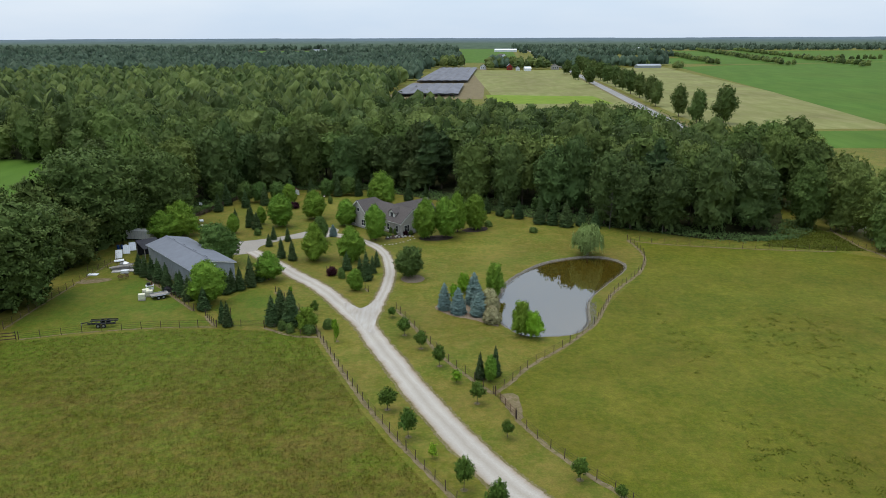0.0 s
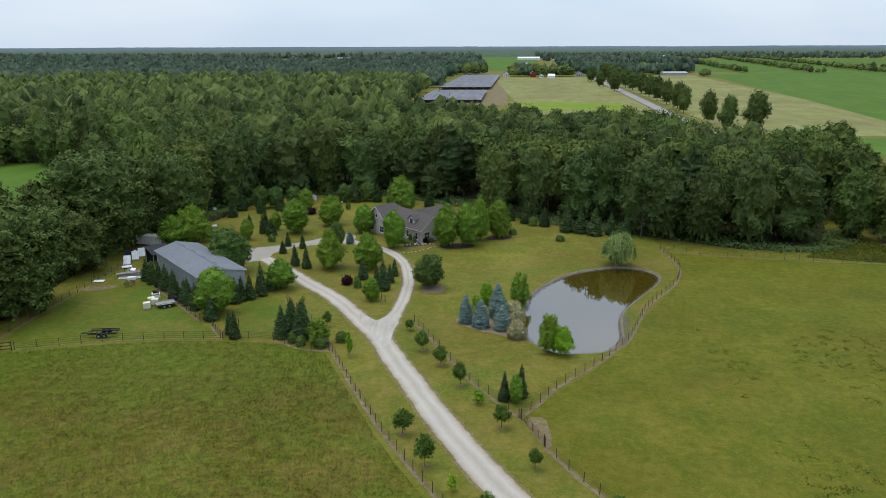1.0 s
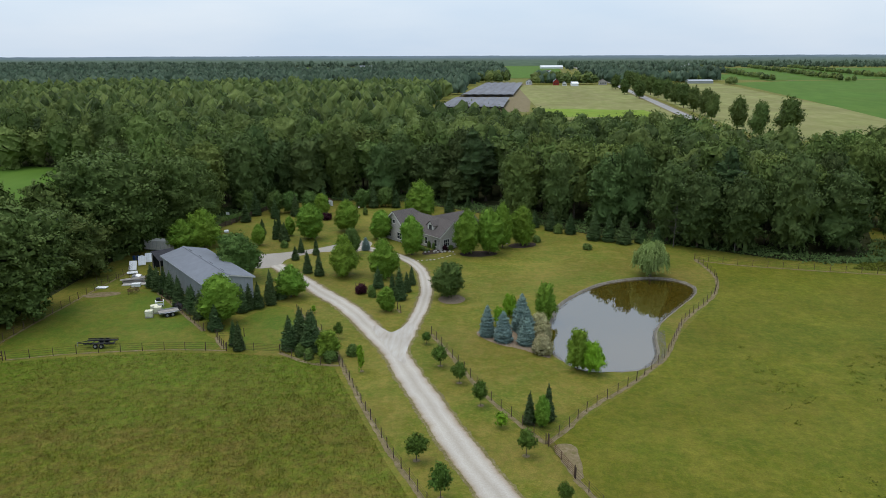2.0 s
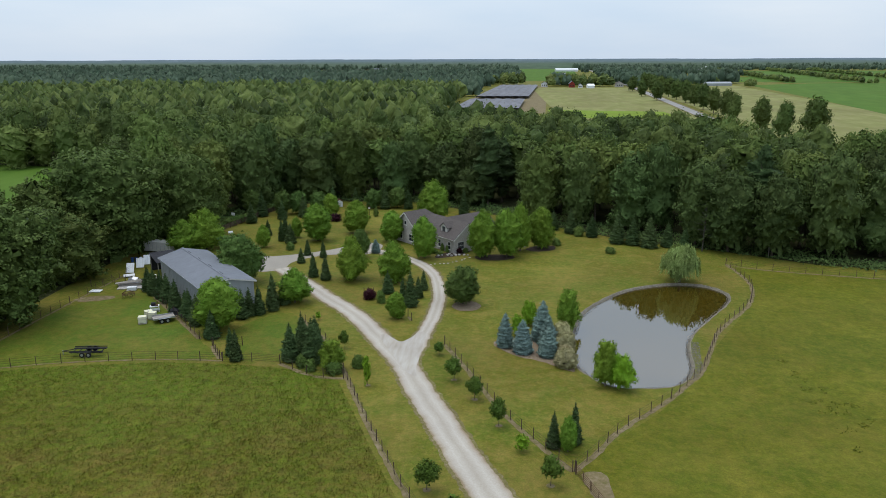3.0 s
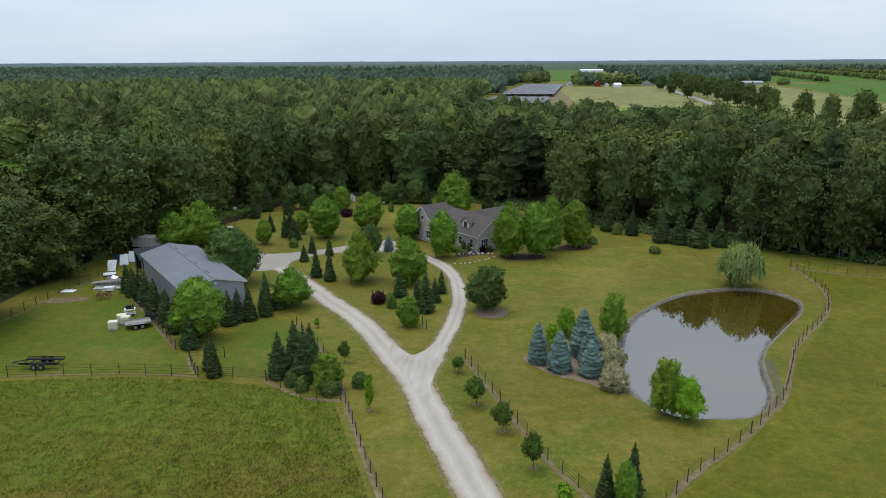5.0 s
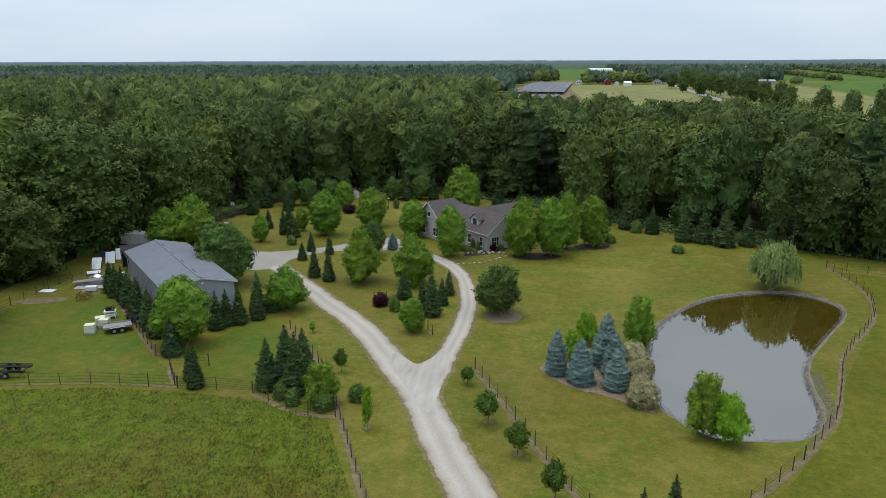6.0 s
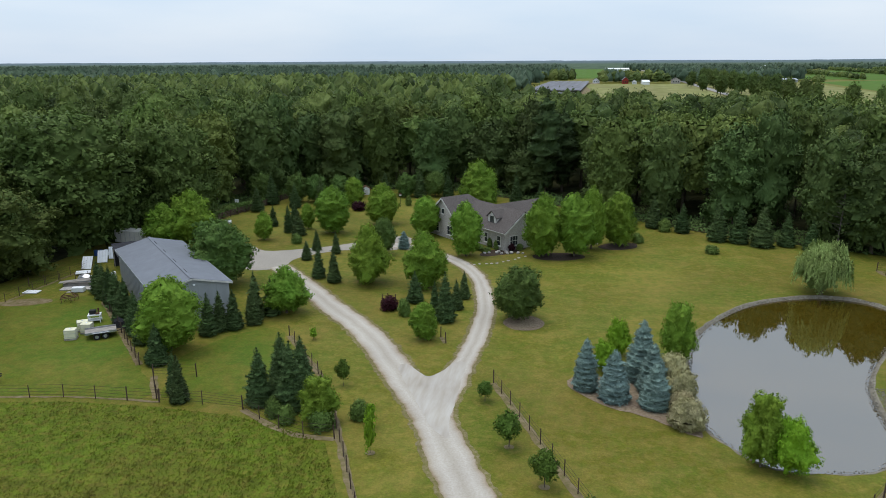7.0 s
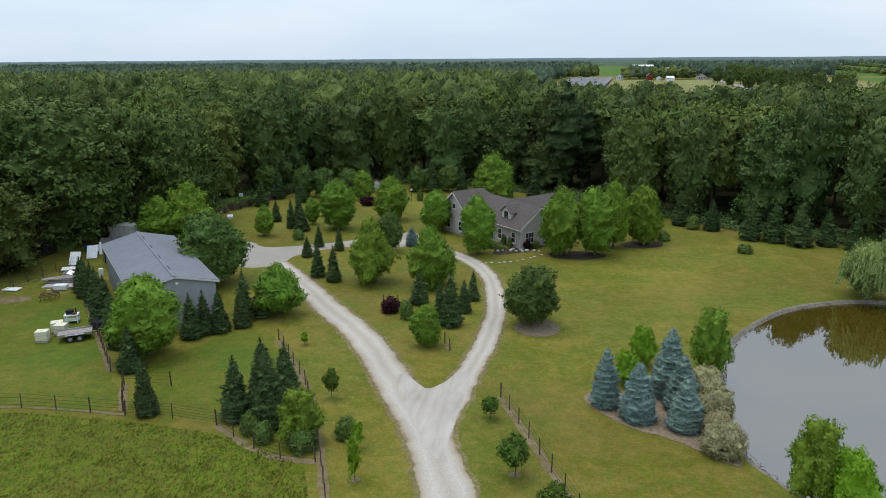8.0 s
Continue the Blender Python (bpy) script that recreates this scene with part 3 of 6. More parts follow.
for s in range(2):
    add_kind("dark_tree", "dark_leaf", full_crown(6.6, 5.8, 0.4, prof_round, 8000, 0.115, RNG, (0.11, 0.095, 0.055)), trunk_of(6.6, 0.15, RNG))
    add_kind("sapling", "sapling_leaf", full_crown(3.4, 2.2, 1.05, prof_linden, 1900, 0.085, RNG, (0.13, 0.1, 0.05), rings=(12, 14)), trunk_of(3.4, 0.045, RNG, 4, 0.2))
    add_kind("lime_sapling", "lime_leaf", full_crown(2, 1.4, 0.4, prof_round, 650, 0.08, RNG, (0.16, 0.13, 0.06), rings=(8, 10)), trunk_of(2, 0.03, RNG, 4, 0.2))
    add_kind("bush", "bush", full_crown(2, 2.2, 0.0, prof_bush, 2200, 0.085, RNG, (0.09, 0.075, 0.04), rings=(12, 14)), trunk_of(1.6, 0.05, RNG, 5, 0.35, 0.1))
    add_kind("straw_shrub", "straw", full_crown(2.6, 3.2, 0.0, prof_bush, 4600, 0.075, RNG, (0.06, 0.06, 0.04)), trunk_of(2, 0.05, RNG, 5, 0.35, 0.1))
    add_kind("spruce", "spruce", full_crown(5.0, 2.9, 0.02, prof_spruce, 7500, 0.085, RNG, (0.05, 0.06, 0.05), (0.35, 0.14, 0.07), **FIRRY), trunk_of(4.7, 0.1, RNG, 0))
add_kind("dark_bush", "dark_leaf", full_crown(2, 3.6, 0.0, prof_bush, 2600, 0.11, RNG, (0.1, 0.08, 0.04)), trunk_of(1.6, 0.06, RNG, 5, 0.35, 0.1))
add_kind("burgundy", "burgundy", full_crown(1.9, 2.3, 0.0, prof_bush, 2000, 0.085, RNG), trunk_of(1.5, 0.05, RNG, 5, 0.35, 0.1))
add_kind("lime_tree", "lime_leaf", full_crown(4.2, 4.1, 0.4, prof_round, 6500, 0.085, RNG, (0.12, 0.1, 0.05)), trunk_of(4.2, 0.09, RNG, 5, 0.3, 0.15))
add_kind("ovoid_tree", "maple", full_crown(6, 4.0, 0.4, prof_linden, 6500, 0.09, RNG, (0.13, 0.1, 0.05)), trunk_of(6, 0.11, RNG, 5, 0.25, 0.15))


def willow_crown(rng):
    pos, along, nrm, size = [], [], [], []
    for i in range(760):
        a, q = rng.uniform(0, 2 * math.pi), 3.5 * math.sqrt(rng.uniform(0.02, 1))
        lobe = noise.noise((q * math.cos(a) * 0.55, q * math.sin(a) * 0.55, 4.0))
        top = 7.2 - 0.2 * q ** 2 + 1.5 * lobe + rng.normal() * 0.25
        q *= 1 + 0.22 * lobe
        length = rng.uniform(0.7, 1.7) + (2.4 if q > 2.7 else 0.0) * rng.uniform(0.1, 1)
        for k in range(int(length / 0.17)):
            z = top - 0.17 * k
            if z < 0.5:
                break
            pos.append((math.cos(a) * (q + 0.025 * k) + rng.normal() * 0.05, math.sin(a) * (q + 0.025 * k) + rng.normal() * 0.05, z))
            along.append((rng.normal() * 0.45, rng.normal() * 0.45, -1))
            nrm.append((math.cos(a) + rng.normal() * 0.5, math.sin(a) + rng.normal() * 0.5, 0.5 + 0.5 * (k < 3)))
            size.append(rng.uniform(0.12, 0.22))
    leaves = cards(np.array(pos), np.array(nrm), np.array(size), rng, 0.4, np.array(along))
    return leaves


add_kind("willow", "willow", join([willow_crown(RNG), full_crown(7.0, 5.8, 1.0, prof_round, 5000, 0.1, RNG, (0.16, 0.12, 0.06))]), trunk_of(6.5, 0.25, RNG, 6, 0.3, 0.25))
LEAFY = dict(flat=1.5, jitter=0.5, fine=(52, 64))
for s in range(5):
    w = (13, 11.5, 14, 12, 10.5)[s]
    add_kind("edge", "canopy_tree", full_crown(20, w, 0.8, prof_wood, 6000, 0.31, RNG, (0.12, 0.09, 0.05), (0.42, 0.19, 0.085), **LEAFY), trunk_of(20, 0.3, RNG, 6, 0.2))
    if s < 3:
        add_kind("shaded_edge", "shaded_canopy", full_crown(20, w, 1.2, prof_wood, 6000, 0.31, RNG, (0.13, 0.1, 0.055), (0.42, 0.18, 0.08), **LEAFY), trunk_of(20, 0.3, RNG, 6, 0.2))
    add_kind("forest", "canopy_tree", full_crown(20, w, 6.0, prof_wood, 3400, 0.36, RNG, (0.12, 0.09, 0.05), (0.42, 0.19, 0.085), **LEAFY), trunk_of(20, 0.3, RNG, 6, 0.2))
for s in range(2):
    add_kind("maple_tall", "oak_leaf", full_crown(20, 13, 2.0, prof_wood, 2600, 0.4, RNG, (0.12, 0.08, 0.04), (0.42, 0.17, 0.075), rings=(14, 18), flat=1.3), trunk_of(20, 0.35, RNG, 6, 0.2))
    add_kind("pine", "pine", full_crown(21, 9, 2.0, prof_pine, 5200, 0.26, RNG, (0.13, 0.09, 0.05), (0.4, 0.17, 0.08), flat=2.4, spray=0.1, aspect=0.4, rings=(30, 18), fine=(60, 48)), trunk_of(21, 0.3, RNG, 8, 0.15))
    add_kind("oak", "oak_leaf", full_crown(21, 18, 0.8, prof_wood, 15000, 0.31, RNG, (0.09, 0.075, 0.04), (0.36, 0.15, 0.06), flat=1.4, rings=(34, 44), fine=(68, 88)), trunk_of(20, 0.4, RNG, 6, 0.25))


def plant(key, name, x, y, h, w, label, category="tree", group="", turn=None, z=0.0):
    """Sets one tree or shrub of that kind, h high and w wide."""
    pick = KINDS[key][int(RNG.integers(len(KINDS[key])))]
    turn = RNG.uniform(0, 360) if turn is None else turn
    m = pose(x, y, z, 0, 0, turn) @ Matrix.Diagonal((w / pick[3], w / pick[3], h / pick[2], 1))
    ob = thing(name, label, category, group, m)
    part("trunk", pick[1], ob)
    part("crown", pick[0], ob)
    return ob


def strip_mesh(name, v, f, material):
    """A strip with its width (u) and length (v) as map coordinates."""
    me = mesh_of(name, v, f, material)
    uv = me.uv_layers.new(name="across")
    u = (0.0, 0.33, 0.67, 1.0)
    for lp in me.loops:
        uv.data[lp.index].uv = (u[lp.vertex_index % 4], lp.vertex_index // 4 * 0.35)
    return me


def ribbon(line, half, z, rng=None, rough=0.0, step=1.5):
    """Quads of a strip along a smooth line; half: one half width, or one for each point."""
    pts = smooth_line(line, step)
    w = np.interp(np.linspace(0, 1, len(pts)), np.linspace(0, 1, len(half)), half) if isinstance(half, (list, tuple)) else np.full(len(pts), half)
    v, f = [], []
    for i, p in enumerate(pts):
        d = pts[min(i + 1, len(pts) - 1)] - pts[max(i - 1, 0)]
        n = np.array((-d[1], d[0])) / (np.hypot(*d) + 1e-9)
        a, b = w[i], w[i]
        if rough:
            a += rough * (1.6 * noise.noise((p[0] * 0.7, p[1] * 0.7, 2.0)) + 1.2 * noise.noise((p[0] * 3.1, p[1] * 3.1, 5.0)))
            b += rough * (1.6 * noise.noise((p[0] * 0.7, p[1] * 0.7, 12.0)) + 1.2 * noise.noise((p[0] * 3.1, p[1] * 3.1, 15.0)))
        v += [(*(p + n * a), z), (*(p + n * a * 0.33), z + 0.004), (*(p - n * b * 0.33), z + 0.004), (*(p - n * b), z)]
        if i:
            o = 4 * i
            f += [(o - 4 + k, o + k, o + k + 1, o - 3 + k) for k in range(3)]
    return np.array(v), np.array(f)


def smooth_line(line, step=1.5, closed=False):
    """Evenly spaced points on a Catmull-Rom line."""
    p = [np.array(q, dtype=float) for q in line]
    n = len(p)
    out = []
    for i in range(n if closed else n - 1):
        if closed:
            a, b, c, d = p[i - 1], p[i], p[(i + 1) % n], p[(i + 2) % n]
        else:
            a, b, c, d = p[max(i - 1, 0)], p[i], p[i + 1], p[min(i + 2, n - 1)]
        k = max(2, int(np.hypot(*(c - b)) / step))
        for j in range(k):
            t = j / k
            out.append(0.5 * (2 * b + (c - a) * t + (2 * a - 5 * b + 4 * c - d) * t * t + (3 * b - a - 3 * c + d) * t ** 3))
    if not closed:
        out.append(p[-1])
    return out


def inside(x, y, poly):
    """Which of the places lie in the polygon."""
    x, y = np.asarray(x, dtype=float), np.asarray(y, dtype=float)
    hit = np.zeros(x.shape, dtype=bool)
    for (x0, y0), (x1, y1) in zip(poly, poly[1:] + poly[:1]):
        if y0 != y1:
            hit ^= ((y0 > y) != (y1 > y)) & (x < (x1 - x0) * (y - y0) / (y1 - y0) + x0)
    return hit


def patch(name, outline, z, material, label, category, closed_step=2.0, rough=0.0):
    """A flat field of one ground cover."""
    pts = smooth_line(outline, closed_step, True) if closed_step else [np.array(p, dtype=float) for p in outline]
    bm = bmesh.new()
    vs = [bm.verts.new((p[0] + rough * RNG.normal(), p[1] + rough * RNG.normal(), z)) for p in pts]
    es = [bm.edges.new((vs[i - 1], vs[i])) for i in range(len(vs))]
    bmesh.ops.triangle_fill(bm, edges=es, use_beauty=True)
    bmesh.ops.recalc_face_normals(bm, faces=bm.faces[:])
    if bm.faces and sum(f.normal.z for f in bm.faces) < 0:
        bmesh.ops.reverse_faces(bm, faces=bm.faces[:])
    return tagged(part(name, bm, None, label, material), category=category, kind="structure")


# ---- ground, pond, fields ----
POND = [(8.9, 112.5), (8.6, 118), (9.6, 124), (11.4, 131.3), (15.5, 138.4), (20.8, 144.2), (28.0, 147.6), (33.2, 146.9), (35.6, 143.1), (34.4, 138.6),
        (30.4, 132.1), (26.3, 125.4), (24.3, 120.6), (23.5, 116.5), (22.9, 112.4), (21.2, 108.6), (19.0, 106.8), (16.2, 106.2), (12.8, 106.3), (10.4, 108.8)]
shore = smooth_line(POND, 0.8, True)
pond_c = sum(shore) / len(shore)


def widened(pts, by):
    got = []
    for i, p in enumerate(pts):
        d = pts[(i + 1) % len(pts)] - pts[i - 1]
        n = np.array((d[1], -d[0])) / (np.hypot(*d) + 1e-9)
        if np.dot(n, p - pond_c) < 0 and not inside([p[0] - n[0] * 0.5], [p[1] - n[1] * 0.5], [tuple(q) for q in pts])[0]:
            n = -n
        if inside([p[0] + n[0] * 0.3], [p[1] + n[1] * 0.3], [tuple(q) for q in pts])[0]:
            n = -n
        got.append(p + n * by)
    return got


bm = bmesh.new()
far = [(-4700, -600), (4700, -600), (4700, 4800), (-4700, 4800)]
loop = [bm.verts.new((x, y, 0)) for x, y in far]
edges = [bm.edges.new((loop[i - 1], loop[i])) for i in range(4)]
rim = [bm.verts.new((p[0], p[1], 0)) for p in widened(shore, 0.5)]
edges += [bm.edges.new((rim[i - 1], rim[i])) for i in range(len(rim))]
bmesh.ops.triangle_fill(bm, edges=edges, use_beauty=True)
bmesh.ops.recalc_face_normals(bm, faces=bm.faces[:])
if sum(f.normal.z for f in bm.faces) < 0:
    bmesh.ops.reverse_faces(bm, faces=bm.faces[:])
low = [bm.verts.new((p[0], p[1], -0.45)) for p in shore]
deep = [bm.verts.new((p[0], p[1], -1.3)) for p in widened(shore, -1.5)]
for a, b in ((rim, low), (low, deep)):
    for i in range(len(a)):
        bm.faces.new((a[i - 1], a[i], b[i], b[i - 1]))
bm.faces.new(deep)
ground = tagged(part("ground", bm, None, "wide flat ground of mown lawn grass", M["lawn"]), category="ground", kind="structure")
rows = [[(*p, z) for p in widened(shore, by)] for by, z in ((0.04, -0.4), (0.5, 0.012), (0.64, 0.014))]
ns = len(shore)
for k in range(ns):
    x, y, z = rows[2][k]
    q = 0.35 * noise.noise((x * 0.6, y * 0.6, 3.0))
    rows[2][k] = (x + q * (x - pond_c[0]) / 14, y + q * (y - pond_c[1]) / 20, z)
strip = [(j * ns + k, j * ns + (k + 1) % ns, (j + 1) * ns + (k + 1) % ns, (j + 1) * ns + k) for j in range(2) for k in range(ns)]
tagged(part("pond_bank", mesh_of("pond_bank", rows[0] + rows[1] + rows[2], strip, M["bank"]), None, "narrow pale stony bank round the pond"), category="bank", kind="structure")
patch("water", [tuple(p) for p in widened(shore, 0.2)], -0.3, M["water"], "still brown pond water mirroring the sky", "pond", 0)

HAY = [(-15.8, 93.6), (-20.8, 104.4), (-24, 106.0), (-29.5, 107.6), (-37, 108.1), (-45.5, 107.9), (-57.5, 105.6), (-68.4, 102.3), (-90, 98), (-90, 20), (28, 20), (15.6, 39), (-0.6, 65.0), (-3.4, 69.6), (-6.9, 75.4), (-10.9, 83.0)]
patch("hay_field", HAY, 0.01, M["hay"], "tall uncut green hay grass with tawny seed heads", "field", 0)
patch("yard_grass", [(-70.5, 108.5), (-66, 104.4), (-57.5, 107), (-45.5, 109.1), (-39, 109.4), (-41.4, 114), (-52, 125.6), (-60, 134.6), (-64.5, 134), (-69.5, 128), (-71, 118)], 0.007, M["yard"], "lush green rough grass of the barn yard", "grass", 1.5, 0.15)
patch("yard_grass", [(-38.5, 113.8), (-37.6, 110), (-30, 109.4), (-23.5, 111), (-26.5, 117), (-31.5, 124.5), (-34.5, 128), (-38, 124.5), (-40.5, 118.5)], 0.007, M["yard"], "lush green grass between the barn and the fence", "grass", 1.5, 0.15)
PASTURE = [(6.6, 86.4), (10, 91.8), (16.8, 99.8), (23, 108.4), (27.8, 119.2), (37.6, 136.7), (41.6, 149.2), (41.3, 159), (60, 155), (83.3, 152), (91.5, 146), (91.5, 30), (42, 30), (20.5, 61.6), (8.8, 80.2)]
patch("pasture", PASTURE, 0.01, M["pasture"], "grazed yellow-green pasture grass", "field", 0)

DRIVE = [(45, 22), (30, 38), (18, 52.5), (8.4, 65), (3.6, 72.5), (-0.5, 80.4), (-4.3, 88.5), (-7.7, 96.5), (-10.3, 102.3), (-13.5, 110), (-16.6, 115.6), (-19.9, 121.5), (-24.4, 128.7), (-29.7, 135), (-34.2, 140.8), (-38.5, 146), (-43, 151.5)]
RIGHT = [(-11.6, 104.8), (-12.7, 110), (-12.8, 113), (-12.3, 120), (-11.7, 128), (-11.6, 134), (-12.0, 140.2), (-14.0, 150), (-17.6, 157.2), (-21.5, 161), (-26, 164.5), (-32, 167)]
for name, line, half, label in (("driveway", DRIVE, [2.0, 2.0, 1.9, 1.75, 1.6, 1.55], "pale crushed limestone driveway with worn wheel tracks"),
                                ("driveway", RIGHT, [1.0, 1.15, 1.05, 1.05, 1.05, 1.3, 1.6], "narrow pale gravel loop drive to the house")):
    v, f = ribbon(line, [h + 0.38 for h in half], 0.014, RNG, 0.2, 0.3)
    tagged(part("driveway_verge", mesh_of("verge", v, f, M["verge"]), None, "thin worn gravel and dry grass edge of the driveway"), category="verge", kind="structure")
    v, f = ribbon(line, half, 0.03 if line is DRIVE else 0.024, RNG, 0.12, 0.3)
    tagged(part(name, strip_mesh(name, v, f, M["drive"]), None, label), category="driveway", kind="structure")
APRON = [(-52.5, 162.0), (-48.7, 159.6), (-46.0, 160.1), (-43.5, 161.2), (-37.7, 164.9), (-31.0, 171.5), (-27, 170), (-28.4, 163.0), (-36.5, 161.5), (-41.7, 156.5), (-42.3, 152.8), (-43.2, 150.2), (-46.5, 149.0), (-50, 153)]
patch("gravel_yard", APRON, 0.02, M["gravel"], "pale gravel yard between barn and house", "driveway", 1.0, 0.05)
patch("driveway_fork", [(-11.5, 106.6), (-11.8, 109.5), (-11.85, 113), (-11.85, 117), (-12.0, 121.2), (-13.1, 121.2), (-13.9, 119.2), (-15.0, 117.6), (-16.3, 118.7), (-17.7, 120.2), (-18.2, 118.9), (-15.6, 113.2), (-13.1, 108.2)], 0.037, M["fork"], "pale gravel where the driveway forks", "driveway", 0.5, 0.03)
BARE = [(7.0, 86.3), (8.2, 87.1), (9.4, 86.4), (9.5, 84.3), (9.7, 82.6), (9.6, 80.9), (8.6, 80.4), (7.6, 83.3)]
patch("bare_patch", BARE, 0.016, M["dirt"], "bare trodden dirt inside the pasture gate", "dirt", 0.7, 0.08)

v, f = ribbon([(96, -300), (98, 60), (103.5, 176), (115.5, 372), (127, 560), (140, 783), (186, 1600), (240, 2600)], 3.6, 0.06, step=30)
tagged(part("road", mesh_of("road", v, f, M["asphalt"]), None, "straight pale worn asphalt country road"), category="road", kind="structure")
v, f = ribbon([(96, -300), (98, 60), (103.5, 176), (115.5, 372), (127, 560), (140, 783), (186, 1600), (240, 2600)], 6.0, 0.03, step=30)
tagged(part("road_verge", mesh_of("road_verge", v, f, M["verge"]), None, "gravel shoulder of the country road"), category="verge", kind="structure")
patch("cut_hayfield", [(22, 985), (30, 560), (24, 420), (40, 330), (106, 330), (118, 500), (134, 800), (146, 985)], 0.05, M["stubble"], "pale cut hayfield beyond the woods", "field", 0)
patch("clover_strip", [(26, 500), (25, 575), (106, 560), (109, 500)], 0.09, M["lime_field"], "bright green strip across the cut hayfield", "field", 0)
patch("cut_hayfield", [(128, 380), (140, 600), (158, 990), (300, 1090), (258, 598), (224, 382), (215, 362), (160, 362)], 0.05, M["stubble"], "pale cut hayfield beside the road", "field", 0)
patch("crop_field", [(224, 382), (258, 598), (318, 1060), (420, 1130), (900, 1300), (1500, 1300), (1100, 500), (700, 382)], 0.05, M["crop"], "even deep green crop field", "field", 0)
patch("crop_field", [(150, 300), (158, 352), (240, 358), (520, 352), (420, 285)], 0.05, M["crop"], "deep green crop strip beside the road", "field", 0)
patch("crop_field", [(-250, 40), (-98, 40), (-95, 150), (-98, 216), (-119, 268), (-190, 275), (-320, 276)], 0.05, M["crop"], "small bright green field among the woods", "field", 0)
patch("far_field", [(-520, 1750), (-330, 1750), (-340, 2250), (-600, 2250)], 0.3, M["crop"], "far green field among woods", "field", 0)
patch("far_field", [(10, 1250), (110, 1250), (190, 2500), (20, 2500)], 0.3, M["crop"], "far green field by a farmyard", "field", 0)
patch("far_field", [(-560, 700), (-430, 715), (-420, 800), (-620, 790)], 0.3, M["stubble"], "far pale field among woods", "field", 0)
patch("far_field", [(395, 1140), (535, 2085), (1250, 2085), (1450, 1330), (900, 1320)], 0.15, M["crop"], "far green field between hedge rows", "field", 0)
patch("far_field", [(210, 1180), (420, 1180), (690, 1470), (255, 1470)], 0.2, M["crop"], "far green field with hedgerows", "field", 0)

# grass of the hay field
n = 140000
gx, gy = RNG.uniform(-80, 12, n), RNG.uniform(57, 109, n)
keep = inside(gx, gy, HAY)
gx, gy = gx[keep], gy[keep]
n = len(gx)
tall = np.array([0.5 + 0.5 * noise.noise((a * 0.06, b * 0.06, 3.0)) for a, b in zip(gx, gy)])
tuft = np.array([0.5 + 0.5 * noise.noise((a * 0.55, b * 0.55, 9.0)) + 0.3 * noise.noise((a * 1.6, b * 1.6, 2.0)) for a, b in zip(gx, gy)])
gh = RNG.uniform(0.06, 0.13, n) * (0.6 + 0.7 * tall) * np.clip(0.5 + 0.9 * tuft, 0.5, 1.5)
gp = np.stack([gx, gy, gh * 0.75], 1)
# blades lean away to the north so that their faces turn to the camera
ga = np.stack([RNG.normal(size=n) * 0.5 + 0.2, RNG.normal(size=n) * 0.35 + 0.75, 0.45 * np.ones(n)], 1)
gn = np.stack([RNG.normal(size=n) * 0.3, RNG.normal(size=n) * 0.2 - 0.3, np.ones(n)], 1)
grass = cards(gp, gn, gh, RNG, 0.34, ga, np.stack([RNG.normal(size=n) * 0.3, RNG.normal(size=n) * 0.3 - 0.15, np.ones(n)], 1))
tagged(part("hay_grass", leaf_mesh("hay_grass", grass, M["hay_blade"]), None, "standing tufts of tall green and tawny hay grass"), category="grass", kind="stuff")
# weeds in the pasture
cx, cy = RNG.uniform(34, 86, 900), RNG.uniform(62, 116, 900)
keep = (np.array([noise.noise((a * 0.05, b * 0.05, 8.0)) for a, b in zip(cx, cy)]) > 0.0)
cx, cy = cx[keep], cy[keep]
wx, wy = (np.repeat(c, 14) + RNG.normal(size=14 * len(c)) * 0.35 for c in (cx, cy))
n = len(wx)
wh = RNG.uniform(0.06, 0.14, n)
v, f, q = cards(np.stack([wx, wy, wh * 0.6], 1), RNG.normal(size=(n, 3)) + np.array((0, 0, 0.7)), wh, RNG, 0.6)
tagged(part("pasture_weeds", mesh_of("pasture_weeds", v, f, M["weed"]), None, "scattered low dark green weed tufts in the pasture"), category="weeds", kind="stuff")
CORNER = [(69, 156), (84, 152.3), (90, 152), (90, 166), (85, 178), (78, 166)]
wx, wy = RNG.uniform(69, 90, 18000), RNG.uniform(152, 178, 18000)
keep = inside(wx, wy, CORNER)
wx, wy = wx[keep], wy[keep]
n = len(wx)
wh = RNG.uniform(0.1, 0.24, n) * (0.6 + 0.8 * np.array([0.5 + 0.5 * noise.noise((a * 0.3, d * 0.3, 6.0)) for a, d in zip(wx, wy)]))
v, f, q = cards(np.stack([wx, wy, wh * 0.8], 1), RNG.normal(size=(n, 3)) * 0.6 + np.array((0, 0, 0.8)), wh, RNG, 0.6)
tagged(part("corner_weeds", mesh_of("corner_weeds", v, f, M["weed"]), None, "rank green weeds filling the pasture corner"), category="weeds", kind="stuff")
# stones on the shore
pieces = []
for p in smooth_line(POND, 0.22, True):
    for k in range(3):
        r = RNG.uniform(0.04, 0.09)
        q = p + (p - pond_c) / np.hypot(*(p - pond_c)) * RNG.uniform(-0.15, 0.75)
        pieces.append((LUMP_V * r * RNG.uniform(0.7, 1.2, (len(LUMP_V), 1)) * np.array((1, 1, 0.6)) + np.array((q[0], q[1], -0.2 + RNG.uniform(0, 0.15))), LUMP[1]))
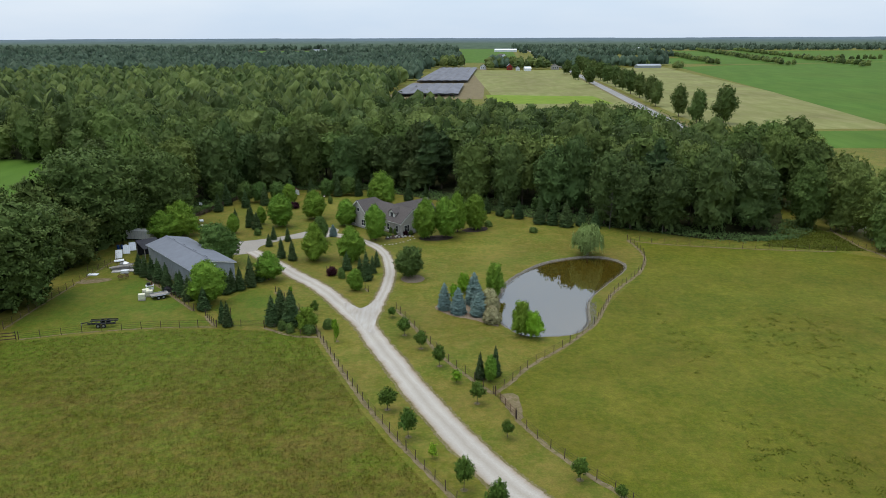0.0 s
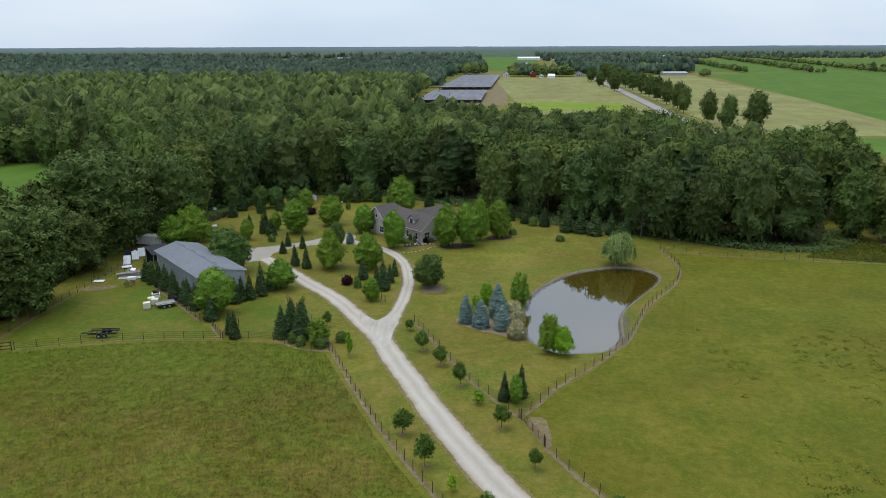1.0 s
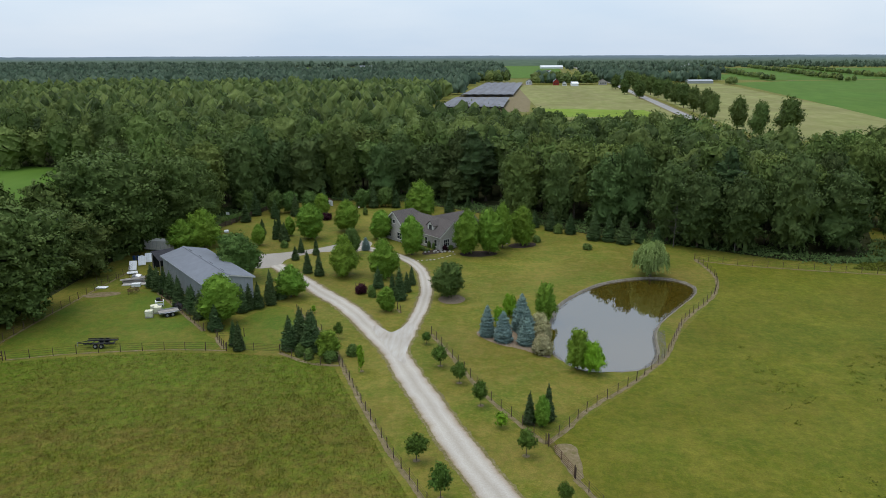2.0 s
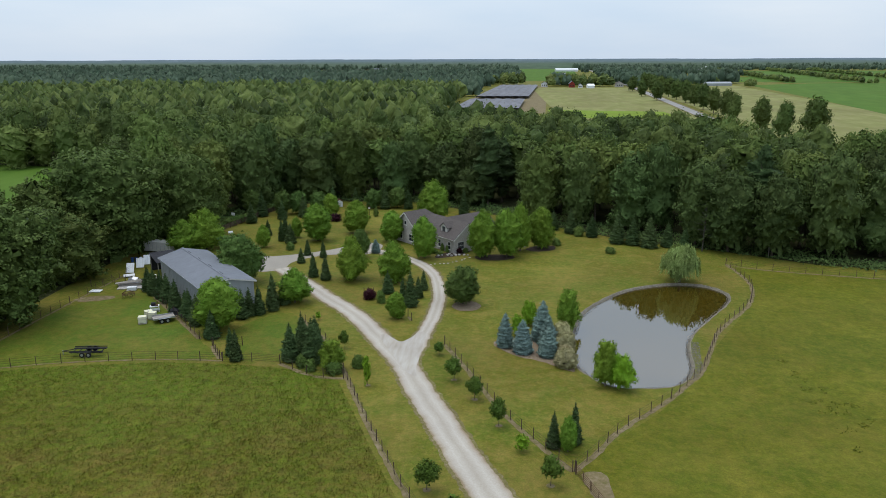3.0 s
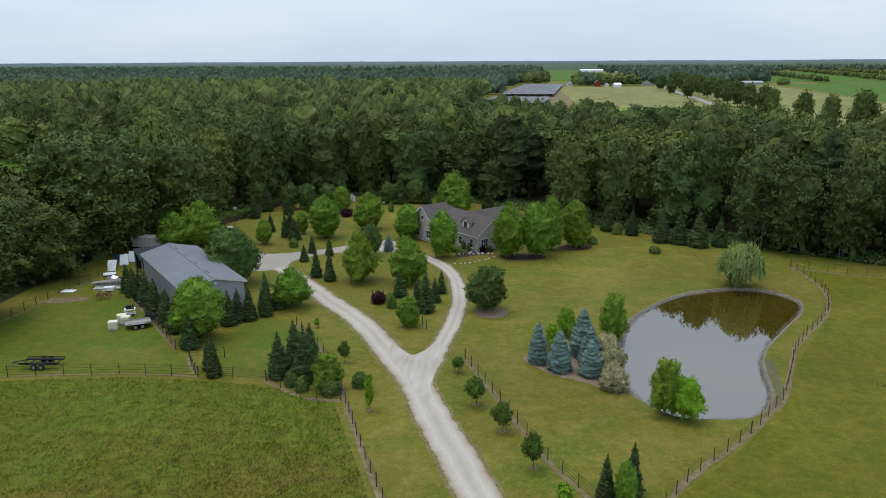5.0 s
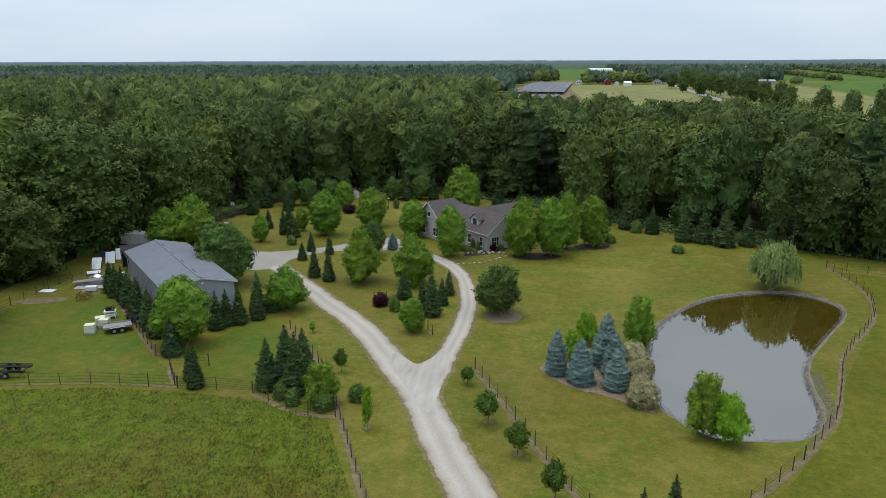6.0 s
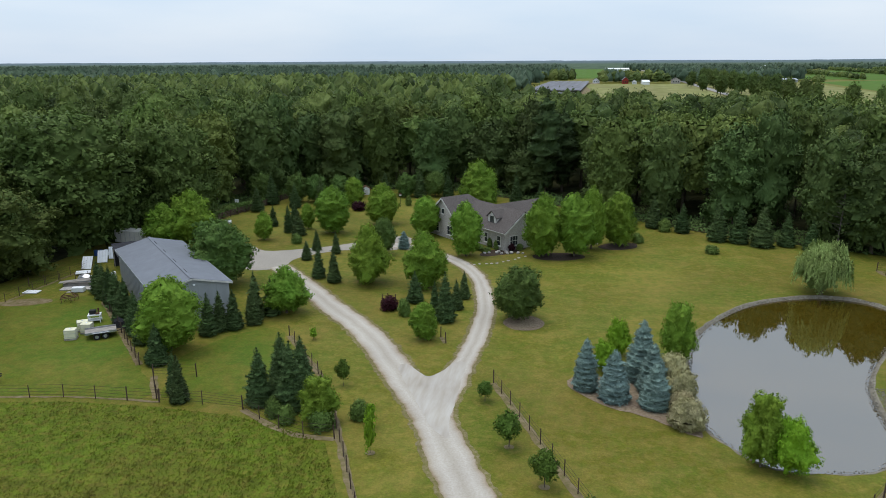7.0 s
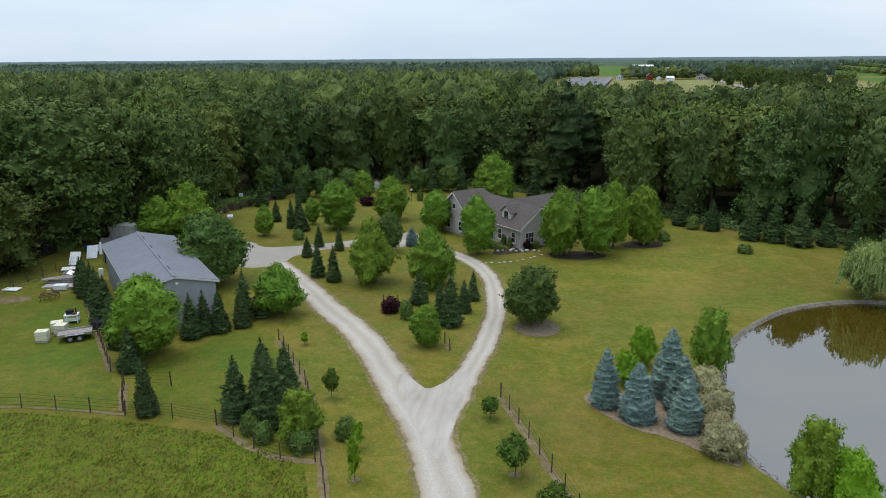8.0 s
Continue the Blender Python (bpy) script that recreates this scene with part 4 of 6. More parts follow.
for k in range(600):
    r = RNG.uniform(0.035, 0.09)
    a = RNG.uniform(108.5, 121)
    q = np.interp(a, [108.5, 112, 117, 121], [22.0, 23.6, 24.4, 25.2]) + RNG.uniform(-0.2, 0.9)
    pieces.append((LUMP_V * r * np.array((1, 1, 0.5)) + np.array((q, a, 0.02)), LUMP[1]))
tagged(part("shore_stones", mesh_of("shore_stones", *join(pieces), M["stone"]), None, "ring of small grey stones round the pond"), category="stones", kind="stuff")

# ---- woods ----
EDGE = [(-75, 90), (-76, 114), (-77, 141), (-77, 160), (-76, 180), (-68, 192), (-60, 209), (-50, 216), (-40, 217), (-27, 217), (-8, 205), (4, 196), (14, 187), (23, 180), (42, 171), (58, 162), (70, 160), (77, 167), (83, 177)]
WOOD = EDGE + [(88, 190), (94, 235), (74, 250), (72, 300), (20, 305), (-8, 370), (-35, 410), (-70, 470), (-330, 470), (-330, 275), (-190, 268), (-118, 262), (-94, 215), (-90, 150), (-94, 60), (-86, 60)]
SPOTS = []
for ix in range(-42, 16):
    for iy in range(7, 64):
        x = 8.8 * (ix + 0.5 * (iy % 2)) + RNG.uniform(-3.2, 3.2)
        y = 8.4 * iy + RNG.uniform(-3.2, 3.2)
        SPOTS.append((x, y))
sx, sy = np.array(SPOTS).T
keep = inside(sx, sy, WOOD) & (np.hypot(sx + 80, sy - 158) > 11) & (np.hypot(sx + 71, sy - 174) > 8)
sx, sy = sx[keep], sy[keep]
edge_pts = np.array(smooth_line(EDGE, 3.0))
gap = np.array([np.min(np.hypot(edge_pts[:, 0] - a, edge_pts[:, 1] - b)) for a, b in zip(sx, sy)])
near = gap < 24
order = np.argsort(gap)
near_ids = [i for i in order if near[i]][:205]
for i in near_ids:
    pine = noise.noise((sx[i] * 0.03, sy[i] * 0.03, 1.0)) > 0.5
    h = RNG.uniform(16, 22.5) if gap[i] > 4 else RNG.uniform(13, 19)
    if sx[i] > 30:
        h = RNG.uniform(17.0, 23.0)
    elif sx[i] > -5:
        h = RNG.uniform(17.5, 20.5)
    if gap[i] < 5 and not 24 < sx[i] < 66 and RNG.uniform() < 0.35:
        h = RNG.uniform(9, 14.5)
        pine = False
    if pine:
        plant("pine", "pine_tree", sx[i], sy[i], h * 1.05, RNG.uniform(7.5, 10), "tall dark green pine at the wood's edge", "tree", "woodland edge trees")
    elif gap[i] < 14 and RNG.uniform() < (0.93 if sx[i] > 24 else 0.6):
        plant("shaded_edge", "broadleaf_tree", sx[i], sy[i], h, RNG.uniform(9, 13), "tall broadleaf tree in the wood's front row, shade in its leaf colour", "tree", "woodland edge trees")
    else:
        plant("edge" if gap[i] < 10 else "forest", "broadleaf_tree", sx[i], sy[i], h, RNG.uniform(9, 13.5), "tall broadleaf tree with dense green crown at the wood's edge", "tree", "woodland edge trees")
chosen = set(near_ids)
WILD = ((0.1, 0.07, 0.035), (0.42, 0.2, 0.09))
LIGHT = [full_crown(18, w, 7.0, prof_cap, 640, 0.42, RNG, *WILD, rings=(12, 16), flat=1.3, fine=(24, 32), tuft=2) for w in (10, 11.5, 9.5, 12.5, 11, 9)]
BACK = [full_crown(18, w, 3, prof_cap, 34, 0.7, RNG, *WILD, rings=(7, 10), fine=(14, 22), tuft=1) for w in (11, 13, 12, 10)]


def grove(n, reach, rng):
    """A few small crowns standing together, for the far woods."""
    got = []
    for k in range(n):
        a, q, r = k * 2.4 + rng.uniform(-0.5, 0.5), reach * math.sqrt((k + 0.3) / n), rng.uniform(5.2, 8.0)
        v, f, m = full_crown(rng.uniform(14, 20), 2 * r, 2, prof_cap, 5, 1.0, rng, *WILD, rings=(4, 7), fine=(8, 14), tuft=1)
        got.append((v + np.array((q * math.cos(a), q * math.sin(a), 0)), f, m))
    return join(got)


TINY = [grove(4, 10, RNG) for k in range(5)]
FLAT = [grove(2, 7, RNG) for k in range(4)]


def wood(name, places, stock, label, material="canopy"):
    """Many far crowns, joined: places are x, y, height factor, width factor."""
    pieces, tones = [], []
    for x, y, h, w in places:
        v, f, q = stock[int(RNG.integers(len(stock)))]
        a = RNG.uniform(0, 2 * math.pi)
        c, s = math.cos(a) * w, math.sin(a) * w
        pieces.append((np.stack([v[:, 0] * c - v[:, 1] * s + x, v[:, 0] * s + v[:, 1] * c + y, v[:, 2] * h], 1), f, np.stack([q[:, 0] * c - q[:, 1] * s, q[:, 0] * s + q[:, 1] * c, q[:, 2] * w * w / h], 1)))
        tones.append(np.full(len(v), RNG.uniform(0, 1)))
    me = leaf_mesh(name, join(pieces), M[material])
    me.attributes.new("tone", "FLOAT", "POINT").data.foreach_set("value", np.concatenate(tones))
    return tagged(part(name, me, None, label), category="woods", kind="stuff")


inner = [(sx[i], sy[i], (RNG.uniform(0.95, 1.12) if sy[i] > 235 and sx[i] > -20 else RNG.uniform(0.74, 1.2)), RNG.uniform(0.7, 1.05)) for i in range(len(sx)) if i not in chosen]
SIDES = np.array(smooth_line([(-90, 60), (-90, 150), (-94, 215), (-118, 262), (-190, 268), (-330, 275)], 3.0) + smooth_line([(83, 177), (88, 190), (94, 235), (74, 250), (72, 300)], 3.0))
FULL = [full_crown(18, w, 0.5, prof_wood, 900, 0.45, RNG, *WILD, rings=(18, 18), flat=1.4, fine=(36, 36), tuft=3) for w in (11, 12, 10)]
border = [p for p in inner if np.min(np.hypot(SIDES[:, 0] - p[0], SIDES[:, 1] - p[1])) < 11]
inner = [p for p in inner if p not in border]
wood("woodland", border, FULL, "broadleaf trees leafy to the ground along a clearing")
wood("woodland", [p for p in inner if p[1] < 330 and p[0] > -215], LIGHT, "dense mixed green broadleaf woodland canopy")
wood("woodland", [p for p in inner if not (p[1] < 330 and p[0] > -215)], BACK, "dense mixed green broadleaf woodland further back")
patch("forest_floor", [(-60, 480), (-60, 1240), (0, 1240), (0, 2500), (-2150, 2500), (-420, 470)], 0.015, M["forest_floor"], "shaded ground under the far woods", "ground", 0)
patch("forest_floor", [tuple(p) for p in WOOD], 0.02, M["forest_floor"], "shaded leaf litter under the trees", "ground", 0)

# undergrowth along the edge of the woods
ex, ey = [], []
mid = np.array((-5.0, 140.0))
for p in smooth_line(EDGE[3:], 0.5):
    q = np.asarray(p)
    d = (q - mid) / np.hypot(*(q - mid))
    for k in range(34):
        s = RNG.uniform(-0.5, 10)
        ex.append(q[0] + d[0] * s + RNG.normal() * 0.6), ey.append(q[1] + d[1] * s + RNG.normal() * 0.6)
ex, ey = np.array(ex), np.array(ey)
n = len(ex)
eh = np.array([0.5 + 0.5 * noise.noise((a * 0.25, d * 0.25, 4.0)) for a, d in zip(ex, ey)]) * 1.5
leaves = cards(np.stack([ex, ey, eh * RNG.uniform(0.15, 1.0, n)], 1), RNG.normal(size=(n, 3)) * 0.5 + np.array((0, -0.4, 0.7)), RNG.uniform(0.16, 0.36, n), RNG, 0.6, None, RNG.normal(size=(n, 3)) * 0.3 + np.array((0, -0.5, 0.8)))
# undergrowth takes the same leaf colour with shade in it
tagged(part("undergrowth", leaf_mesh("undergrowth", leaves, M["shaded_canopy"]), None, "tangled dark green undergrowth along the wood's edge"), category="undergrowth", kind="stuff")

CLEAR = ([(-52, 405), (30, 405), (70, 1240), (-24, 1240), (-50, 620)], [(18, 300), (20, 990), (150, 990), (160, 1400), (190, 3000), (0, 3000), (8, 1240), (70, 1240), (60, 600)], [(90, 0), (105, 400), (130, 980), (330, 1130), (300, 1200), (620, 1345), (1500, 1345), (1500, 200), (300, 0)],
         [(-540, 1720), (-310, 1720), (-320, 2280), (-620, 2280)], [(-570, 690), (-420, 705), (-410, 810), (-640, 800)], [(200, 1150), (430, 1150), (700, 1480), (250, 1480)], [(380, 1090), (520, 2080), (1250, 2080), (1600, 1345), (800, 1090)], [(8, 300), (150, 300), (150, 990), (18, 990)])


def scatter(y0, y1, step):
    """Places for far trees on a loose grid, outside the clearings."""
    got, y = [], y0
    while y < y1:
        x = -0.84 * y
        while x < 0.62 * y:
            q = (x + RNG.uniform(-0.4, 0.4) * step, y + RNG.uniform(-0.4, 0.4) * step)
            if not any(inside([q[0]], [q[1]], k)[0] for k in CLEAR) and not inside([q[0]], [q[1]], WOOD)[0]:
                got.append((*q, RNG.uniform(0.75, 1.15), RNG.uniform(0.85, 1.2)))
            x += step
        y += step * 0.85
    return got


wood("far_woodland", scatter(440, 760, 13.6), BACK, "distant green woodland beyond the near woods")
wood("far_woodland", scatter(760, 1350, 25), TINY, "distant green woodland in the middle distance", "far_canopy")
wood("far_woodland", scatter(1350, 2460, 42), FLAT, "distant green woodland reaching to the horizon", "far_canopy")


# haze painted into the ridge colours: each farther one is bluer and paler
FAR = [surf("hazed_far_woods", tuple(tuple((1 - k / 5) * p + k / 5 * q for p, q in zip(u, v)) for u, v in (((0.045, 0.068, 0.04), (0.075, 0.105, 0.125)), ((0.058, 0.085, 0.05), (0.095, 0.128, 0.15)), ((0.075, 0.103, 0.06), (0.115, 0.15, 0.172)))), 0.03, 0.003, bump=0.6, bump_scale=0.05) for k in range(6)]


def ridge(name, y, height, seed, material, label):
    """A far line of woods, uneven along its top, with depth."""
    v, f = [], []
    xs = np.linspace(-1.0 * y, 1.0 * y, 420)
    for i, x in enumerate(xs):
        t = height * (0.9 + 0.16 * noise.noise((x * 0.0012, seed, 0)) + 0.06 * noise.noise((x * 0.012, seed, 5)) + 0.04 * noise.noise((x * 0.05, seed, 9)))
        v += [(x, y, -2), (x, y + 90, t * 0.6), (x, y + 200, t * 0.92), (x, y + 330, t), (x, y + 360, -2)]
        if i:
            o = 5 * i
            f += [(o - 5 + k, o + k, o + k + 1, o - 4 + k) for k in range(4)]
    return tagged(part(name, mesh_of(name, v, f, material), None, label), category="woods", kind="structure")


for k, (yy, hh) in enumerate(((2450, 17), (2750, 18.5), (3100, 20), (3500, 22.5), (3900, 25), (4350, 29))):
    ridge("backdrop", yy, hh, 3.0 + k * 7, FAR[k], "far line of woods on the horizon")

# ---- trees and shrubs of the garden ----
for x, y, h, w in ((-41.7, 172.8, 8.5, 6.4), (-34.8, 180.4, 7.9, 5.9), (-25.6, 173.5, 7.0, 5.2), (-17.0, 160.8, 8.8, 5.3), (-18.5, 191.0, 11.0, 8.0),
                   (-5.6, 162.2, 10.1, 5.9), (-0.9, 163.0, 10.0, 5.8), (1.8, 167.8, 10.3, 4.6), (6.1, 170.5, 9.1, 5.7), (-44.7, 196.6, 6.2, 4.2)):
    plant("linden", "linden_tree", x, y, h, w, "bright green upright linden with a dense oval crown", "tree", "lindens round the house")
plant("linden", "linden_tree", -17.1, 126.7, 4.4, 3.1, "small bright green linden on the lawn island", "tree")
plant("linden", "linden_tree", -51.5, 166.4, 5.1, 3.0, "small pale green young tree beside the yard", "tree")
plant("linden", "linden_tree", -47.0, 175.2, 4.8, 2.4, "slim young green tree among firs", "tree")
plant("linden", "linden_tree", 6.0, 90.5, 4.1, 1.9, "young bright green tree between two firs", "tree")
for x, y, h, w in ((-28.0, 145.6, 8.4, 5.9), (-20.4, 144.8, 7.8, 6.0)):
    plant("maple", "maple_tree", x, y, h, w, "round green maple on the lawn island", "tree", "island maples")
plant("linden", "maple_tree", -42.3, 119.9, 8.2, 6.6, "broad bright green maple beside the barn gable", "tree")
plant("maple", "maple_tree", -34.7, 132.6, 6.0, 5.7, "broad yellow-green tree beside the driveway", "tree")
plant("dark_tree", "maple_tree", -47.3, 142.0, 9.3, 9.0, "large dark green tree behind the barn", "tree")
plant("dark_tree", "maple_tree", -7.6, 134.2, 6.7, 6.0, "round dark green tree in a mulch ring on the lawn", "tree")
plant("dark_tree", "plum_tree", -29.6, 160.3, 6.0, 4.0, "dark-leaved ornamental tree beside the yard", "tree")
plant("maple", "ash_tree", -62.8, 164.0, 9.0, 7.9, "grey-green spreading tree behind the barn", "tree")
plant("maple", "ash_tree", -66.5, 161.5, 7.0, 7.0, "lower grey-green spreading tree behind the barn", "tree")
for x, y, h, w in ((-32.8, 145.1, 4.7, 2.2), (-35.5, 146.8, 4.5, 2.2), (-40.3, 155.5, 3.0, 1.9), (-40.6, 161.0, 3.4, 1.8), (-37.0, 159.5, 3.6, 1.7), (-20.5, 138.7, 4.0, 2.5), (-15.8, 132.5, 5.9, 2.8),
                   (-17.3, 134.3, 4.2, 1.9), (-15.1, 136.8, 3.7, 1.9), (-14.7, 140.9, 3.6, 1.8)):
    plant("fir", "fir_tree", x, y, h, w, "dark green cone-shaped fir on the lawn island", "tree", "island firs")
for x, y, h, w in ((-53.9, 176.3, 3.8, 2.1), (-47.0, 170.4, 4.4, 2.9), (-49.4, 172.0, 5.0, 2.0), (-62.1, 188.5, 5.2, 3.2), (-50.5, 178.0, 4.2, 2.4)):
    plant("fir", "fir_tree", x, y, h, w, "dark green fir on the back lawn", "tree", "back lawn firs")
for x, y, h, w in ((-28.5, 110.1, 5.2, 2.9), (-28.1, 114.1, 5.1, 2.8), (-25.4, 109.6, 6.2, 3.2), (-27.2, 112.0, 5.4, 2.7), (-25.6, 112.4, 5.0, 2.7), (-26.6, 115.2, 4.4, 2.4)):
    plant("fir", "fir_tree", x, y, h, w, "dark green fir in a clump by the hay field", "tree", "fir clump")
for x, y, h, w in ((-35.6, 109.4, 4.4, 2.0), (-36.9, 111.0, 4.0, 1.8), (-41.9, 116.7, 4.2, 2.8), (-40.5, 124.7, 4.8, 2.5), (-39.8, 126.0, 4.6, 2.2), (-38.6, 126.9, 4.6, 2.6), (-36.9, 128.5, 4.4, 2.1), (-37.6, 130.4, 5.7, 2.7), (-36.2, 131.7, 4.4, 2.4)):
    plant("fir", "fir_tree", x, y, h, w, "dark green fir planted round the barn gable", "tree", "barn firs")
for k in range(9):
    t = k / 8
    plant("fir", "fir_tree", -61.0 + 14.8 * t + RNG.normal() * 0.3, 136.6 - 15.2 * t + RNG.normal() * 0.3, RNG.uniform(3.9, 5.2), RNG.uniform(2.3, 2.9), "dark green fir in a row along the barn wall", "tree", "fir row by the barn")
for x, y, h, w in ((13.1, 184.1, 5.9, 3.2), (22.2, 175.8, 6.9, 3.7), (25.3, 174.8, 6.2, 3.5), (28.4, 173.0, 6.9, 4.2), (32.2, 173.6, 5.6, 3.2), (35.2, 171.5, 4.8, 3.0), (9.5, 187, 4.6, 2.8), (17.5, 181, 5.2, 3.0)):
    plant("fir", "fir_tree", x, y, h, w, "dark fir standing before the woods", "tree", "wood-side firs")
for x, y, h, w in ((4.6, 91.2, 4.1, 1.8), (6.75, 92.2, 4.6, 2.0)):
    plant("fir", "fir_tree", x, y, h, w, "slim dark fir by the pasture fence", "tree", "pasture corner firs")
for x, y, h, w in ((-33, 207.5, 6.5, 3.2), (-27, 208, 5.6, 2.9), (-23, 207, 7.0, 3.4), (-17.5, 204.5, 6.2, 3.0), (-12, 201.5, 6.8, 3.3), (-41, 208.5, 5.6, 2.9), (-46.5, 206, 6.4, 3.2), (-7, 198.5, 5.6, 2.8), (-56, 193, 5.2, 2.8), (-51.5, 196, 5.8, 3.0)):
    plant("fir", "fir_tree", x, y, h, w, "dark fir at the foot of the woods behind the garden", "tree", "wood-foot firs")
plant("fir", "fir_tree", -62, 196, 6.5, 3.4, "dark fir at the end of the garden", "tree", "back lawn firs")
for x, y, h, w in ((-57.5, 198.6, 6.4, 4.6), (-53.7, 199.5, 6.2, 4.6), (-49.5, 203, 5.6, 4.6), (-66, 200, 6.5, 5.5), (-70, 178, 7.0, 6.0), (-71.5, 168, 7.5, 6.5), (-36, 208, 5.4, 4.6), (-30, 209, 5.8, 4.8)):
    plant("dark_tree", "understorey_tree", x, y, h, w, "low dark green tree at the wood's foot", "tree", "understorey trees")
for x, y, h, w in ((-0.65, 117.2, 4.9, 2.6), (1.75, 115.4, 4.7, 3.1), (4.5, 120.0, 5.9, 3.5), (5.1, 114.5, 4.1, 3.0), (5.2, 117.6, 4.6, 3.1)):
    plant("spruce", "blue_spruce", x, y, h, w, "dense silvery blue spruce in a mulch bed by the pond", "tree", "blue spruces")
plant("spruce", "blue_spruce", -27.3, 164.0, 2.9, 2.1, "small silvery blue spruce by the house drive", "tree")
plant("lime_tree", "lime_tree", 2.8, 125.6, 4.1, 2.5, "small lime green tree behind the spruces", "tree")
plant("lime_tree", "lime_tree", 1.3, 121.6, 3.2, 2.4, "small lime green tree between the spruces", "tree")
plant("ovoid_tree", "alder_tree", 8.4, 124.6, 6.3, 3.5, "upright green tree on the pond shore", "tree")
plant("ovoid_tree", "alder_tree", 11.5, 106.0, 6.1, 3.2, "multi-stemmed green tree leaning over the pond shore", "tree")
plant("lime_tree", "lime_tree", 13.2, 105.5, 4.7, 3.5, "bright lime green young tree on the pond shore", "tree")
plant("willow", "willow_tree", 29.4, 149.0, 7.4, 6.7, "pale green weeping willow beside the pond", "tree")
for x, y, h, w in ((7.2, 119.0, 3.4, 3.0), (7.4, 116.2, 2.9, 2.9), (7.2, 113.7, 2.2, 2.2), (7.2, 111.2, 2.7, 3.1)):
    plant("straw_shrub", "dogwood_shrub", x, y, h, w, "rounded cream variegated shrub on the pond shore", "shrub", "pond shrubs")
plant("burgundy", "barberry_bush", -23.0, 135.4, 1.9, 2.2, "low burgundy bush on the lawn island", "shrub")
plant("burgundy", "barberry_bush", -42.5, 192.2, 2.0, 2.9, "low burgundy bush on the back lawn", "shrub")
plant("burgundy", "barberry_bush", -10.6, 165.2, 1.3, 1.5, "small burgundy bush against the house wall", "shrub")
for x, y, h, w, t in ((-20.8, 133.7, 2.2, 1.6, "small green bush beside firs"), (-45.4, 165.0, 1.7, 1.9, "clipped round green bush"), (-26.5, 108.2, 1.7, 1.6, "low grey-green bush at the fence"),
                      (-25.0, 107.2, 1.6, 1.5, "low grey-green bush at the fence"), (-21.8, 106.6, 1.7, 2.3, "low grey-green bush at the fence"), (19.8, 167.5, 1.4, 2.2, "low round bush alone on the lawn"),
                      (14.7, 181.8, 2.3, 2.4, "yellow-green bush before the woods"), (-19.2, 108.7, 1.8, 1.7, "rounded dark green young bush"), (-33.7, 198.3, 2.2, 1.4, "clipped yellow-green topiary bush"),
                      (-12.9, 165.6, 1.5, 1.0, "narrow green shrub by the house wall"), (-14.0, 166.8, 1.6, 1.0, "narrow green shrub by the house wall"), (-9.2, 165.6, 1.1, 1.3, "low green shrub at the house corner"),
                      (-15.4, 164.6, 1.0, 1.6, "low pale flowering shrub in the house bed"), (-14.2, 163.4, 0.9, 1.5, "low pale flowering shrub in the house bed"), (9.3, 173.2, 1.6, 2.2, "green bush behind the lindens")):
    plant("bush", "garden_bush", x, y, h, w, t, "shrub")
plant("ovoid_tree", "alder_bush", -22.4, 107.8, 4.2, 3.3, "tall loose green shrub beside the fence", "shrub")
for x, y, h, w in ((-22.4, 114.6, 2.8, 1.5), (-9.3, 113.4, 2.0, 1.6), (-6.7, 106.0, 3.3, 2.3), (-3.9, 101.0, 3.1, 2.2), (-1.0, 95.1, 3.6, 2.1), (4.0, 84.3, 3.4, 2.1),
                   (-7.3, 82.6, 3.4, 2.5), (-4.3, 76.2, 4.0, 2.4), (14.4, 67.9, 2.8, 2.0), (2.1, 66.0, 4.2, 2.3), (5.4, 62.2, 4.0, 2.4), (7.3, 76.3, 2.5, 1.6), (18.0, 64.5, 1.9, 1.3)):
    plant("sapling", "young_maple", x, y, h, w, "young dark green maple planted along the driveway", "tree", "driveway saplings")
for x, y, h, w in ((-17.0, 103.6, 3.2, 1.1), (-28.8, 125.0, 1.4, 0.9), (1.4, 90.1, 2.0, 1.6), (-1.3, 71.8, 1.9, 1.1), (-17.9, 107.3, 2.4, 1.1)):
    plant("lime_sapling", "sapling", x, y, h, w, "thin bright green sapling in the mown verge", "tree", "thin saplings")
for x, y, h, w in ((-80, 158, 22.5, 23), (-77, 119, 19.5, 19), (-81, 141, 14.5, 15), (-71, 174, 19.5, 17)):
    plant("oak", "oak_tree", x, y, h, w, "huge broad dark green tree beside the yard", "tree", "great trees by the yard")
# trees along the far side of the pasture
for x, y, h, w in ((95, 152, 13, 9), (97, 160, 15, 10), (94.5, 168, 16, 11), (97, 178, 16, 11), (93, 188, 17, 11), (98, 196, 17, 11), (92, 203, 18, 12), (97, 214, 17, 12), (92, 226, 17, 12), (104, 240, 16, 12), (100, 229, 17.5, 12), (111, 236, 18, 13), (86, 172, 15, 9)):
    plant("edge", "broadleaf_tree", x, y, h * 1.15, w, "broadleaf tree between pasture and country road", "tree", "road-side wood")
for x, y, h, w in ((128, 385, 17, 11), (142, 385, 19, 15.5), (129, 420, 17, 11), (132, 480, 16, 11), (137, 514, 17, 14), (138, 548, 17, 13), (140, 585, 18, 14), (143, 625, 17, 14), (146, 668, 18, 15), (148, 715, 17, 14), (150, 760, 18, 15), (152, 810, 18, 16), (155, 870, 18, 16),
                   (128, 700, 16, 14), (126, 770, 15, 13), (134, 880, 16, 15), (160, 930, 18, 16), (165, 985, 18, 16), (20, 330, 15, 11), (46, 318, 12, 13), (62, 322, 13, 12)):
    plant("maple_tall", "roadside_tree", x, y, h * 1.12, w * 0.9, "tall broadleaf tree beside the country road", "tree", "road trees")


